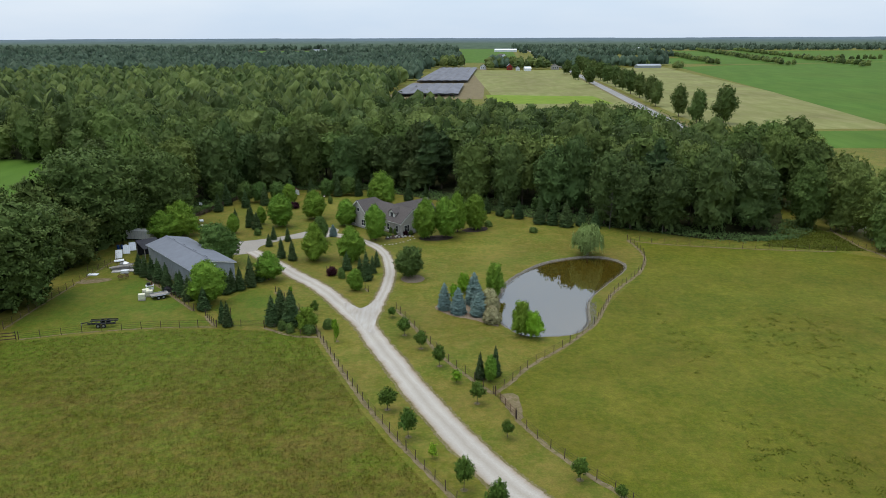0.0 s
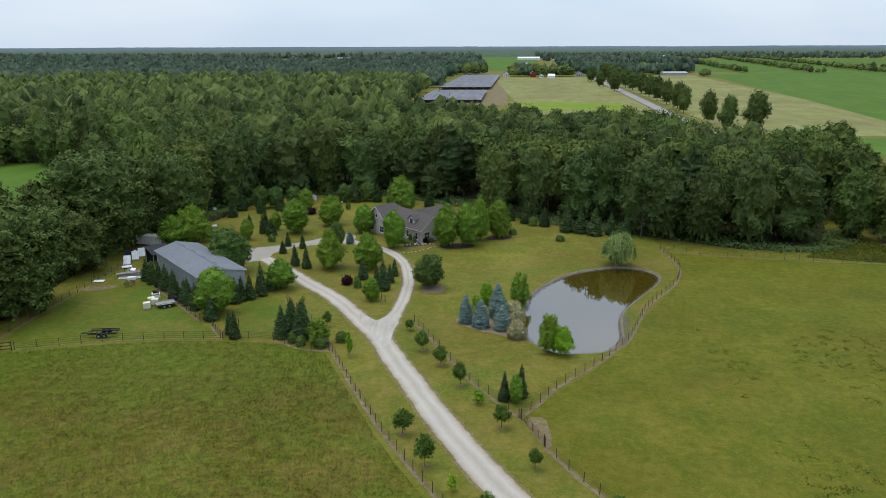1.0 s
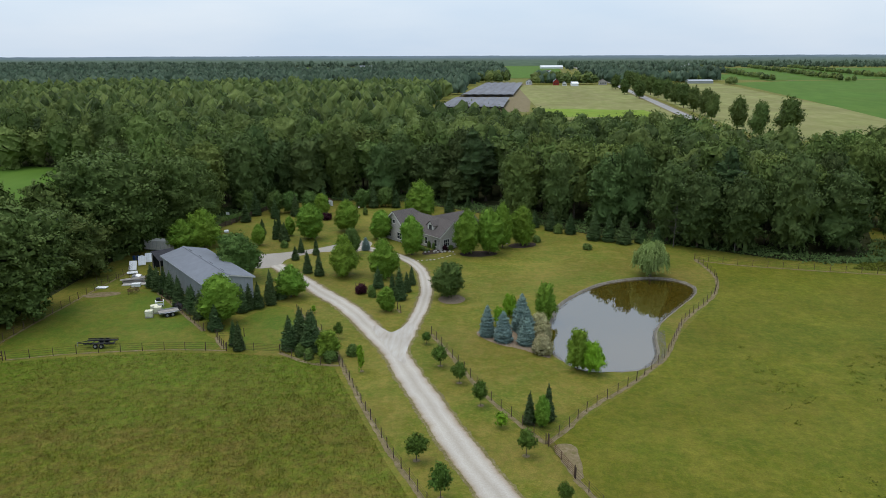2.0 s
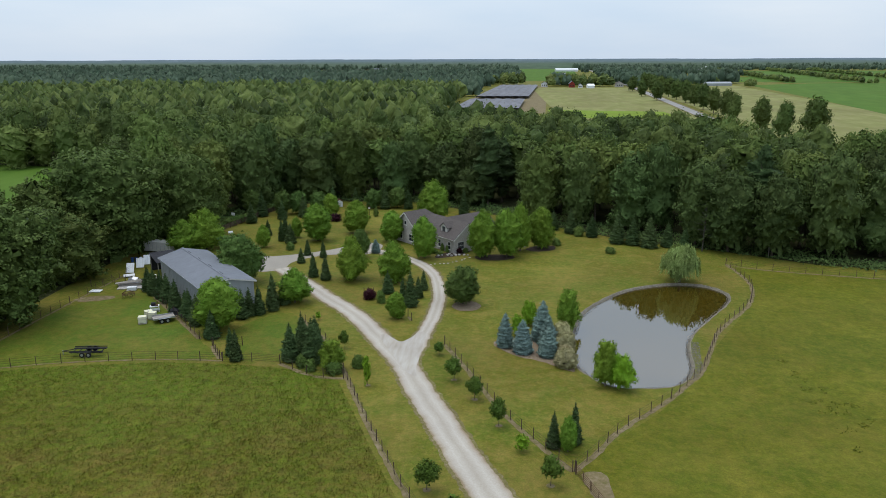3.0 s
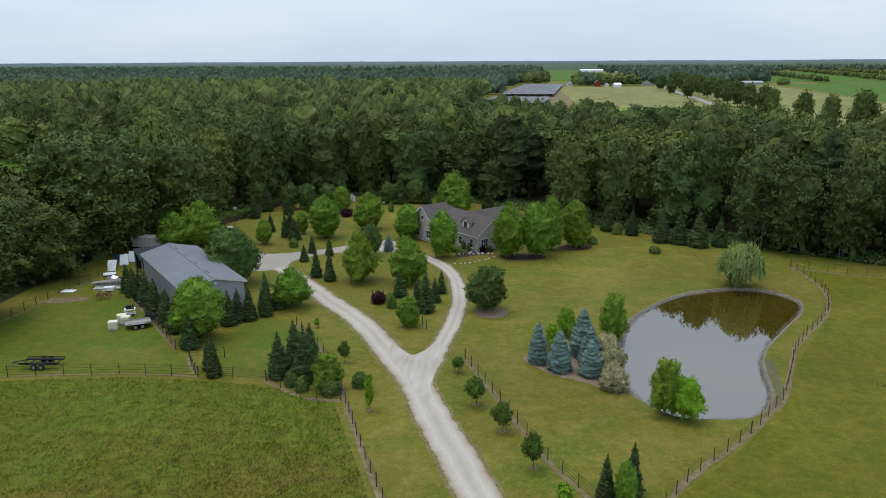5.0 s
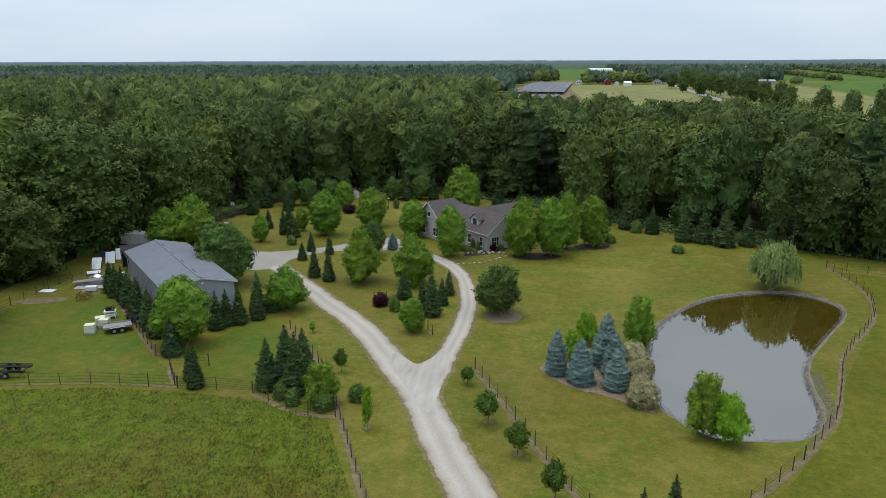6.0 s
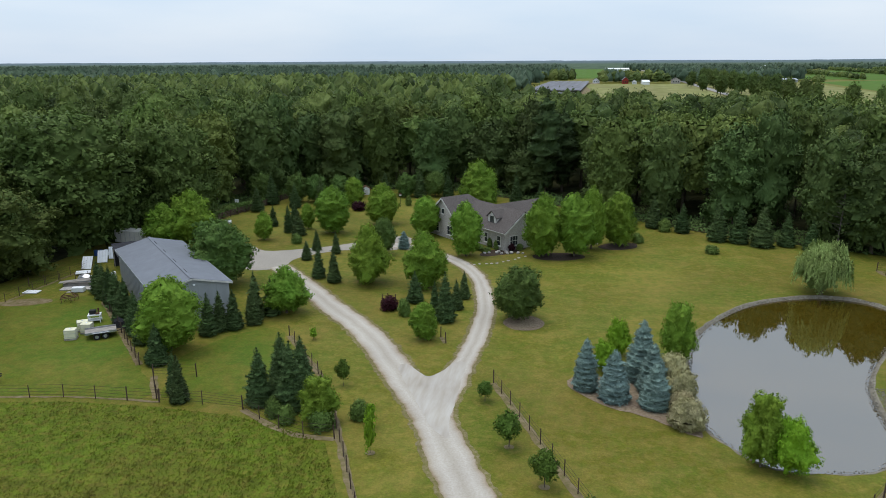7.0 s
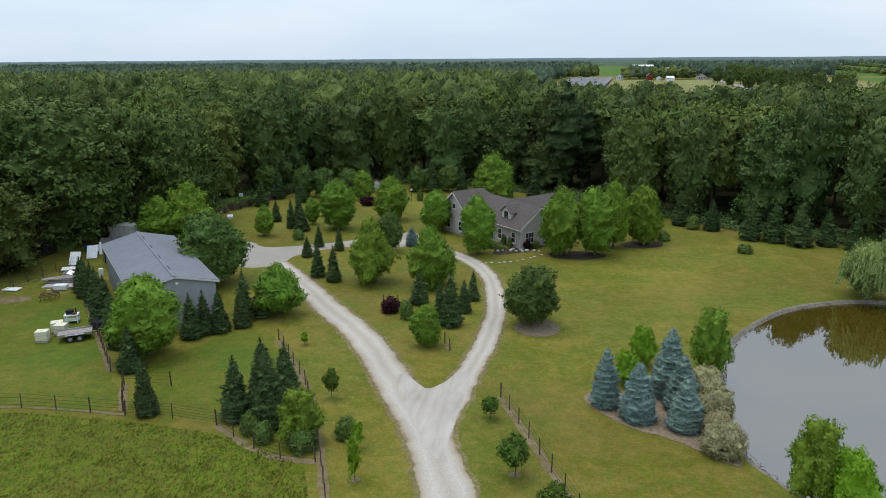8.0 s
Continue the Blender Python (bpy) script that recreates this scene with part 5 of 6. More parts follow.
def dead_tree(x, y, h):
    ob = thing("dead_tree", "bare grey dead tree at the wood's edge", "tree", "dead trees", pose(x, y, 0, 0, 0, RNG.uniform(0, 360)))
    part("trunk", mesh_of("trunk", *tube([(0, 0, -0.2), (0.1, 0, h * 0.4), (0.25, 0.1, h * 0.75), (0.2, 0.2, h)], [0.12, 0.085, 0.05, 0.015], 7), M["dead_wood"]), ob)
    for k in range(22):
        z, a = h * (0.3 + 0.66 * k / 22 + RNG.uniform(-0.03, 0.03)), k * 2.4 + RNG.uniform(-0.8, 0.8)
        s = (1.2 - 0.85 * k / 22) * RNG.uniform(0.8, 2.9)
        c, d = math.cos(a), math.sin(a)
        part("branch", mesh_of("branch", *tube([(0.1, 0.05, z), (c * s * 0.5, d * s * 0.5, z + 0.3), (c * s, d * s, z + 0.35 * s)], [0.05, 0.035, 0.012], 5), M["dead_wood"]), ob)


dead_tree(50.2, 166.6, 12.5)
dead_tree(38.5, 170.5, 10.5)

for k in range(9):
    t = k / 8
    plant("dark_bush", "hedge_bush", -68.2 + 6.2 * t + RNG.normal() * 0.3, 179 + 26 * t, RNG.uniform(1.4, 2.3), RNG.uniform(3.0, 4.2), "low dark green hedge bush behind the garden fence", "shrub", "garden hedge")

# ---- beds and worn spots ----


def disc(name, x, y, rx, ry, z, material, label, turn=0.0):
    pts = []
    for k in range(28):
        a = 2 * math.pi * k / 28
        q = 1 + 0.1 * noise.noise((math.cos(a) * 1.5 + x, math.sin(a) * 1.5 + y, 0))
        c, s = rx * q * math.cos(a), ry * q * math.sin(a)
        pts.append((x + c * math.cos(turn) - s * math.sin(turn), y + c * math.sin(turn) + s * math.cos(turn)))
    return patch(name, pts, z, M[material], label, "bed", 0)


disc("mulch_bed", -3.3, 162.3, 4.0, 2.2, 0.03, "mulch", "dark mulch bed under the lindens", 0.15)
disc("mulch_bed", 6.2, 170.0, 3.4, 2.2, 0.03, "mulch", "dark mulch bed under a linden", 0.5)
disc("mulch_bed", -6.9, 133.2, 2.3, 2.4, 0.03, "mulch_tan", "pale dry mulch ring under a tree")
disc("mulch_bed", -11.8, 164.2, 4.4, 1.6, 0.03, "mulch", "dark planting bed along the house front", 0.75)
patch("spruce_bed", [(-2.2, 117.6), (-0.4, 115.2), (1.4, 113.7), (3.9, 112.6), (6.1, 111.0), (8.0, 109.6), (8.4, 112), (8.2, 121), (5, 122.5), (1, 120), (-1.6, 119.4)], 0.03, M["mulch_tan"], "bare tan mulch bed under the blue spruces", "bed", 0.8, 0.06)
disc("bare_patch", -68.2, 131.6, 3.2, 1.4, 0.02, "dirt", "bare sandy patch in the yard grass", 0.3)
for x, y in ((-17.0, 103.6), (-6.7, 106.0), (-3.9, 101.0), (-1.0, 95.1), (4.0, 84.3), (-7.3, 82.6), (-4.3, 76.2), (2.1, 66), (14.4, 67.9)):
    disc("bare_patch", x, y, 0.4, 0.36, 0.02, "dirt", "small bare ring round a sapling")


def stones_row(pts, label):
    for x, y in pts:
        r = RNG.uniform(0.2, 0.32)
        ob = tagged(part("stepping_stone", mesh_of("stepping_stone", CORE_V * np.array((r, r * 0.8, 0.06)) * RNG.uniform(0.85, 1.15, (len(CORE_V), 1)), CORE_F, M["pale_stone"]), None, label), category="stone", group="stepping stones")
        ob.matrix_basis = pose(x, y, 0.05, 0, 0, RNG.uniform(0, 360))


stones_row([(-16.1 + 0.8 * k + 0.1 * RNG.normal(), 156.3 + 0.1 * k * k * 0.55 + 0.1 * RNG.normal()) for k in range(11)], "flat pale stepping stone set in the lawn")
stones_row([(-1.0 + 0.75 * k, 168.2 + 0.55 * k) for k in range(6)], "flat pale stepping stone set in the lawn")
for k in range(12):
    x, y, r = -14.6 + 0.55 * k + RNG.normal() * 0.2, 162.6 + 0.1 * k + RNG.normal() * 0.25, RNG.uniform(0.18, 0.38)
    ob = tagged(part("boulder", mesh_of("boulder", CORE_V * np.array((r, r * 0.85, r * 0.7)) * RNG.uniform(0.8, 1.15, (len(CORE_V), 1)), CORE_F, M["pale_stone"]), None, "pale boulder edging the house bed"), category="stone", group="bed boulders")
    ob.matrix_basis = pose(x, y, r * 0.45, 0, 0, RNG.uniform(0, 360))

# ---- fences ----
POST = mesh_of("post", *join([tube([(0, 0, -0.2), (0, 0, 1.32), (0, 0, 1.36)], [0.044, 0.04, 0.02], 8)]), M["post"])


def fence(line, label, spacing=2.5, wires=4, high=1.3, strip=0.32):
    x0, y0 = line[0]
    ob = thing("fence", label, "fence", "farm fences", pose(x0, y0, 0))
    legs = [math.dist(a, b) for a, b in zip(line, line[1:])]
    n = max(1, round(sum(legs) / spacing))
    spots = []
    for k in range(n + 1):
        s = sum(legs) * k / n
        i = 0
        while i < len(legs) - 1 and s > legs[i]:
            s -= legs[i]
            i += 1
        (ax, ay), (bx, by) = line[i], line[i + 1]
        t = min(1.0, s / legs[i])
        spots.append((ax + (bx - ax) * t - x0, ay + (by - ay) * t - y0))
    for k, (x, y) in enumerate(spots):
        p = part("post", POST, ob)
        big = 1.35 if k in (0, n) or k % 9 == 0 else 1.0
        p.matrix_basis = pose(x, y, 0, RNG.normal() * 1.2, RNG.normal() * 1.2, RNG.uniform(0, 90)) @ Matrix.Diagonal((big, big, high / 1.36 * RNG.uniform(0.95, 1.08), 1))
    for j in range(wires):
        z = high * (0.2 + 0.72 * j / max(1, wires - 1))
        part("wire", mesh_of("wire", *tube([(x, y, z + RNG.normal() * 0.012) for x, y in spots], [0.011] * len(spots), 4), M["wire"]), ob)
    if strip:
        v, f = ribbon(line, strip, 0.022, RNG, 0.1, 0.6)
        tagged(part("fence_strip", mesh_of("fence_strip", v, f, M["dirt"]), None, "bare brown strip of dry grass under a fence"), category="dirt", kind="structure")
    return ob


fence([(-66.5, 103.8), (-57.5, 106.7), (-45.5, 108.8), (-37.3, 109.0)], "dark post and wire fence between hay field and yard", 2.9, strip=0.15)
fence([(-37.3, 109.0), (-33.2, 109.2), (-29.5, 108.8)], "dark post and rail fence beside a fir", 3.6, 5, strip=0)
fence([(-40.7, 113.9), (-39.2, 111.5), (-37.9, 109.6)], "short dark wire fence at the yard corner", 1.4)
fence([(-40.7, 113.9), (-36.6, 114.4)], "short dark post and rail fence", 4.1, 4, strip=0)
fence([(-29.5, 108.8), (-26, 106.4), (-23, 105.2), (-20.3, 105.2)], "dark wire fence along the shrub clump", 2.8)
fence([(-31.7, 125.6), (-25.3, 116.4), (-22.3, 110.6), (-20.3, 106.1), (-15.2, 94.4), (-9.8, 83.0), (-5.6, 75.4), (-2.1, 69.6), (0.7, 65.0), (8.2, 53), (17.6, 38)], "dark post and wire fence along the driveway", 2.2)
fence([(-62.3, 137.4), (-43.5, 116.1)], "dark post and wire fence along the barn firs", 2.0)
fence([(-71.4, 107.9), (-71.1, 122.7), (-70.0, 147.7)], "dark post and wire fence before the woods", 2.4, strip=0.2)
fence([(-72.3, 137.5), (-66.5, 141.5), (-62.3, 137.4)], "low pipe rail fence by the stored lumber", 1.9, 3, strip=0)
fence([(-8.9, 117.1), (-4.9, 108.0), (0.1, 96.6), (6.2, 86.8)], "dark post and wire fence beside the saplings", 2.2)
fence([(8.7, 80.4), (10.8, 76.0), (13.4, 71.7), (15.9, 68.2), (17.8, 65.8), (24.6, 56), (37, 38)], "dark post and wire fence along the pasture", 2.4)
fence([(6.4, 86.9), (8.9, 90.4), (11.1, 94.1), (13.4, 97), (16.8, 100.8), (19.5, 104.2), (21.5, 107.2), (24, 110.9), (26.1, 116), (29.3, 123.9), (32.3, 129.1), (35.3, 133.5), (38.5, 139), (40.6, 145), (41.4, 149.4), (41.3, 155), (40.6, 161.0)], "dark post and wire fence between pond and pasture", 2.3)
fence([(40.6, 161.0), (47, 157.6), (65.5, 153.8), (83.3, 151.7)], "dark wire fence along the back of the pasture", 2.8, strip=0.25)
fence([(91.2, 170), (90.4, 154.3), (91.8, 147.9), (92, 110), (92, 70)], "dark wire fence along the road side", 2.8, strip=0.4)
fence([(-15.5, 127.6), (-14.7, 126.0)], "two dark posts with wire on the lawn island", 1.6, 2, strip=0.2)
fence([(-24.2, 137.0), (-22.6, 137.4)], "two dark posts with wire behind a burgundy bush", 1.6, 2, strip=0)


def gate(x0, y0, x1, y1, label):
    length, a = math.dist((x0, y0), (x1, y1)), math.degrees(math.atan2(y1 - y0, x1 - x0))
    ob = thing("farm_gate", label, "gate", "", pose(x0, y0, 0, 0, 0, a))
    for s in (0, 1):
        half = length / 2 - 0.08
        o = s * (half + 0.16)
        for j in range(5):
            z = 0.25 + 0.22 * j
            part("rail", mesh_of("rail", *tube([(o, 0, z), (o + half, 0, z)], [0.025, 0.025], 6), M["rust"]), ob)
        for x in (o, o + half / 2, o + half):
            part("upright", mesh_of("upright", *tube([(x, 0, 0.2), (x, 0, 1.2)], [0.03, 0.03], 6), M["rust"]), ob)
    for x in (-0.1, length + 0.1):
        p = part("gate_post", POST, ob)
        p.matrix_basis = pose(x, 0, 0) @ Matrix.Diagonal((1.35, 1.35, 1.08, 1))


gate(6.5, 86.3, 8.6, 80.7, "double brown pipe gate into the pasture")


def board_fence(line, boards, high, material, label):
    ob = thing("board_fence", label, "fence", "", pose(line[0][0], line[0][1], 0))
    for (ax, ay), (bx, by) in zip(line, line[1:]):
        length, a = math.dist((ax, ay), (bx, by)), math.degrees(math.atan2(by - ay, bx - ax))
        n = max(1, round(length / 2.4))
        for k in range(n + 1):
            part("post", box(0, 0, high / 2 + 0.05, 0.1, 0.1, high + 0.3, 0.012), ob, material=M[material]).matrix_basis = pose(ax - line[0][0] + (bx - ax) * k / n, ay - line[0][1] + (by - ay) * k / n, 0, 0, 0, a)
        for j in range(boards):
            z = 0.25 + (high - 0.3) * j / max(1, boards - 1)
            part("board", box(length / 2, 0.07, z, length, 0.03, 0.14, 0.005), ob, material=M[material]).matrix_basis = pose(ax - line[0][0], ay - line[0][1], 0, 0, 0, a)


board_fence([(-78, 100.4), (-66.8, 103.6)], 3, 1.3, "post", "dark weathered board fence beside the hay field")
board_fence([(-66.6, 176), (-65.2, 183), (-63.2, 192), (-60.4, 204)], 5, 1.2, "post", "dark board fence round the kitchen garden")

# ---- barn ----


def gable_body(half, length, eave, top):
    """A closed gabled block: x across, y along from 0."""
    bm = bmesh.new()
    prof = [(-half, 0), (half, 0), (half, eave), (0, top), (-half, eave)]
    a = [bm.verts.new((x, 0, z)) for x, z in prof]
    b = [bm.verts.new((x, length, z)) for x, z in prof]
    bm.faces.new(a), bm.faces.new(b[::-1])
    for i in range(5):
        bm.faces.new((a[i], b[i], b[(i + 1) % 5], a[(i + 1) % 5]))
    bmesh.ops.recalc_face_normals(bm, faces=bm.faces[:])
    return bm


def slope(x0, z0, x1, z1, y0, y1, thick):
    """One roof slab from the eave (x0, z0) to the ridge (x1, z1)."""
    bm = bmesh.new()
    n = Vector((z0 - z1, 0, x1 - x0)).normalized() * thick
    if n.z < 0:
        n = -n
    low = [(x0, y0, z0), (x1, y0, z1), (x1, y1, z1), (x0, y1, z0)]
    a = [bm.verts.new(p) for p in low]
    b = [bm.verts.new((p[0] + n.x, p[1], p[2] + n.z)) for p in low]
    bm.faces.new(a[::-1]), bm.faces.new(b)
    for i in range(4):
        bm.faces.new((a[i], a[(i + 1) % 4], b[(i + 1) % 4], b[i]))
    bmesh.ops.recalc_face_normals(bm, faces=bm.faces[:])
    return bm


BARN = dict(half=4.0, length=22.5, eave=4.6, top=5.6)


def barn():
    h, L, e, t = BARN["half"], BARN["length"], BARN["eave"], BARN["top"]
    ob = thing("pole_barn", "long grey metal-clad pole barn with a low gabled roof", "barn", "", pose(-43.15, 126.9, 0, 0, 0, 41.8))
    body = part("wall", gable_body(h, L, e, t), ob, "pale grey ribbed metal siding", M["siding"])
    rib = box(0, 0, e / 2, 0.05, 0.04, e - 0.02)
    rib_me = bpy.data.meshes.new("siding_rib")
    rib.to_mesh(rib_me), rib.free()
    rib_me.materials.append(M["siding"])
    for k in range(24):
        r = part("siding_rib", rib_me, body)
        r.matrix_basis = pose(-h - 0.018, 0.5 + k * 0.93, 0, 0, 0, 90)
    for k in range(8):
        r = part("siding_rib", rib_me, body)
        r.matrix_basis = pose(-h + 0.6 + k * 1.0, -0.018, 0)
    over, k_z = 0.35, (t - e) / h
    for s in (-1, 1):
        for k in range(25):
            w = (L + 0.5) / 25
            y0 = -0.25 + k * w
            part("roof_panel", slope(s * (h + over), e - over * k_z + 0.02, 0, t + 0.02, y0 + 0.004, y0 + w - 0.004, 0.05), ob, material=M["metal_roof"])
        part("fascia", box(s * (h + over + 0.02), L / 2, e - over * k_z - 0.04, 0.05, L + 0.5, 0.2), ob, material=M["siding"])
        part("gutter_line", slope(s * (h + over), e - over * k_z - 0.16, 0, t - 0.14, -0.3, -0.252, 0.18), ob, "pale edge trim of the gable", M["trim"])
    part("ridge_cap", box(0, L / 2, t + 0.09, 0.4, L + 0.5, 0.05, 0.01), ob, "folded metal ridge cap", M["metal_roof"])
    for k in range(4):
        part("ridge_vent", box(0.1, 3.2 + k * 5.2, t + 0.13, 0.08, 1.5, 0.04, 0.01), ob, "dark ridge vent", M["black"])
    part("gable_lamp", box(0.15, -0.12, t - 0.75, 0.24, 0.2, 0.18, 0.03), ob, "white lamp housing on the gable", M["white"])
    part("base_board", box(0, -0.03, 0.12, 2 * h + 0.06, 0.04, 0.24), ob, material=M["grey_board"])


barn()


def lean_to(x, y, turn):
    ob = thing("canopy_shelter", "open black-roofed shelter behind the barn", "shelter", "", pose(x, y, 0, 0, 0, turn))
    part("roof", slope(-2.6, 2.5, 2.6, 3.3, -2.2, 2.2, 0.08), ob, "black roof cloth", M["dark_tarp"])
    for px in (-2.4, 2.4):
        for py in (-2, 2):
            part("post", box(px, py, 1.25 + (0.2 if px > 0 else 0), 0.12, 0.12, 2.5 + (0.4 if px > 0 else 0)), ob, material=M["grey_board"])
    part("back_wall", box(2.45, 0, 1.4, 0.06, 4.2, 2.8), ob, material=M["black"])


lean_to(-63.6, 147.6, 41.8 + 90)


def cargo_box(x, y, turn):
    ob = thing("cargo_trailer", "plain grey enclosed cargo trailer parked by the woods", "trailer", "", pose(x, y, 0, 0, 0, turn))
    part("body", box(0, 0, 1.45, 6.0, 2.2, 2.0, 0.08), ob, "pale grey panelled box", M["trim"])
    for k in range(7):
        part("rib", box(-2.7 + 0.9 * k, -1.115, 1.45, 0.05, 0.03, 1.8), ob, material=M["siding"])
    for px in (-0.5, 0.5):
        for py in (-0.95, 0.95):
            part("wheel", drum(px, py, 0.36, 0.36, 0.22, "y", 18), ob, material=M["rubber"])
    part("tongue", box(3.7, 0, 0.5, 1.6, 0.12, 0.12), ob, material=M["black"])
    part("jack", box(4.3, 0, 0.3, 0.08, 0.08, 0.6), ob, material=M["black"])


cargo_box(-71.2, 160.6, -8)

# ---- house: x along the front gable wall, y towards the back ----
HOUSE = thing("house", "low grey-beige masonry house with taupe shingled gables", "house", "", pose(-8.8, 166.8, 0, 0, 0, 43.8))


def wing(axis, centre, a0, a1, half, eave, top, over=0.4):
    """One gabled wing of the house, its ridge along the axis at centre."""
    place = pose(centre, a0, 0) if axis == "y" else pose(a0, centre, 0, 0, 0, -90)
    length, k = a1 - a0, (top - eave) / half
    wall = part("wall", gable_body(half, length, eave, top - 0.02), HOUSE, "grey-beige masonry wall", M["brick"])
    wall.matrix_basis = place
    for s in (-1, 1):
        r = part("roof", slope(s * (half + over), eave - over * k + 0.03, 0, top + 0.03, -over, length + over, 0.14), HOUSE, "taupe asphalt shingle roof slope", M["shingle"])
        r.matrix_basis = place
        b = part("rake_board", slope(s * (half + over), eave - over * k - 0.2, 0, top - 0.2, -over - 0.04, -over - 0.005, 0.26), HOUSE, "pale beige rake board", M["trim"])
        b.matrix_basis = place
        g = part("gutter", box(s * (half + over + 0.06), length / 2, eave - over * k + 0.04, 0.12, length + 2 * over, 0.13, 0.03), HOUSE, "pale metal gutter", M["trim"])
        g.matrix_basis = place


wing("y", 0.0, 0.0, 13.0, 3.6, 3.1, 5.8)
wing("x", 13.6, -5.8, -1.0, 4.3, 3.1, 6.6)
wing("x", 7.0, 0.5, 10.6, 4.0, 2.9, 5.75)


def hip_end(x0, y, half, eave, top, reach):
    bm = bmesh.new()
    pts = [(x0, y - half, eave), (x0 + reach, y - half, eave), (x0 + reach, y + half, eave), (x0, y + half, eave), (x0, y, top)]
    v = [bm.verts.new(p) for p in pts]
    for f in ((0, 1, 4), (1, 2, 4), (2, 3, 4), (3, 0, 4), (3, 2, 1, 0)):
        bm.faces.new([v[k] for k in f])
    bmesh.ops.recalc_face_normals(bm, faces=bm.faces[:])
    part("hip_roof", bm, HOUSE, "taupe asphalt shingle hip", M["shingle"])


hip_end(-0.55, 13.6, 4.65, 2.95, 6.72, 5.0)


def window(m, w, h, cols=2, rows=2):
    """A framed window on a wall; m: middle of its sill on the wall, -y outwards."""
    ob = part("window", box(0, 0.0, h / 2, w + 0.16, 0.1, h + 0.16, 0.01), HOUSE, "pale framed window with dark panes", M["trim"])
    ob.matrix_basis = m
    for i in range(cols):
        for j in range(rows):
            part("pane", box((i - (cols - 1) / 2) * w / cols, -0.052, (j + 0.5) * h / rows, w / cols - 0.07, 0.012, h / rows - 0.07), ob, material=M["glass"])
    part("sill", box(0, -0.08, -0.12, w + 0.3, 0.16, 0.07, 0.01), ob, material=M["trim"])


window(pose(-1.9, -0.01, 0.75), 1.5, 1.5, 3, 2)
window(pose(1.7, -0.01, 0.75), 1.5, 1.5, 3, 2)
for y, w in ((1.4, 0.8), (4.6, 0.8), (6.6, 0.9)):
    window(pose(-3.71, y, 0.75, 0, 0, -90), w, 1.45, 1, 2)
window(pose(-5.81, 11.6, 0.75, 0, 0, -90), 1.5, 1.4, 2, 2)
window(pose(-5.81, 15.6, 0.75, 0, 0, -90), 1.5, 1.4, 2, 2)
window(pose(-5.81, 13.6, 4.0, 0, 0, -90), 0.7, 0.8, 1, 1)
door = part("front_door", box(-3.72, 7.9, 1.05, 0.08, 0.95, 2.1, 0.01), HOUSE, "dark panelled front door", M["mulch"])
part("door_handle", box(-3.79, 8.25, 1.0, 0.06, 0.05, 0.14, 0.01), door, material=M["steel"])


def dormer(y):
    d = part("dormer", gable_body(1.0, 2.9, 1.35, 2.15), HOUSE, "small gabled dormer with pale siding", M["trim"])
    d.matrix_basis = pose(-2.9, y, 3.45, 0, 0, -90)
    for s in (-1, 1):
        part("dormer_roof", slope(s * 1.28, 1.13, 0, 2.17, -0.2, 2.9, 0.1), d, "taupe shingles", M["shingle"])
    part("pane", box(0.24, -0.02, 0.8, 0.42, 0.05, 1.15), d, material=M["glass"])
    part("pane", box(-0.24, -0.02, 0.8, 0.42, 0.05, 1.15), d, material=M["glass"])


dormer(4.2)

# ---- things in the yard by the barn ----


def tote(x, y, turn, tilt=0.0):
    ob = thing("water_tote", "cream plastic water tote in a metal cage", "tank", "totes", pose(x, y, 0, 0, 0, turn))
    part("tank", box(0, 0, 0.65, 1.15, 0.98, 0.98, 0.08), ob, "cream plastic tank", M["cream"])
    part("cap", drum(0, 0, 1.17, 0.1, 0.06), ob, material=M["white"])
    part("pallet", box(0, 0, 0.08, 1.2, 1.0, 0.15, 0.01), ob, material=M["grey_board"])
    for z in (0.35, 0.75, 1.08):
        for s in (-1, 1):
            part("cage_bar", box(0, s * 0.505, z, 1.2, 0.02, 0.02), ob, material=M["steel"])
            part("cage_bar", box(s * 0.59, 0, z, 0.02, 1.02, 0.02), ob, material=M["steel"])


tote(-54.6, 121.4, 20)
tote(-54.9, 123.9, 35)
tote(-54.0, 123.3, 10)


def wheel(ob, x, y, r, side):
    w = part("wheel", drum(x, y, r, r, 0.2, "y", 20), ob, "black tyre", M["rubber"])
    part("rim", drum(x, y + side * 0.09, r, r * 0.55, 0.06, "y", 16), w, "grey steel rim", M["steel"])


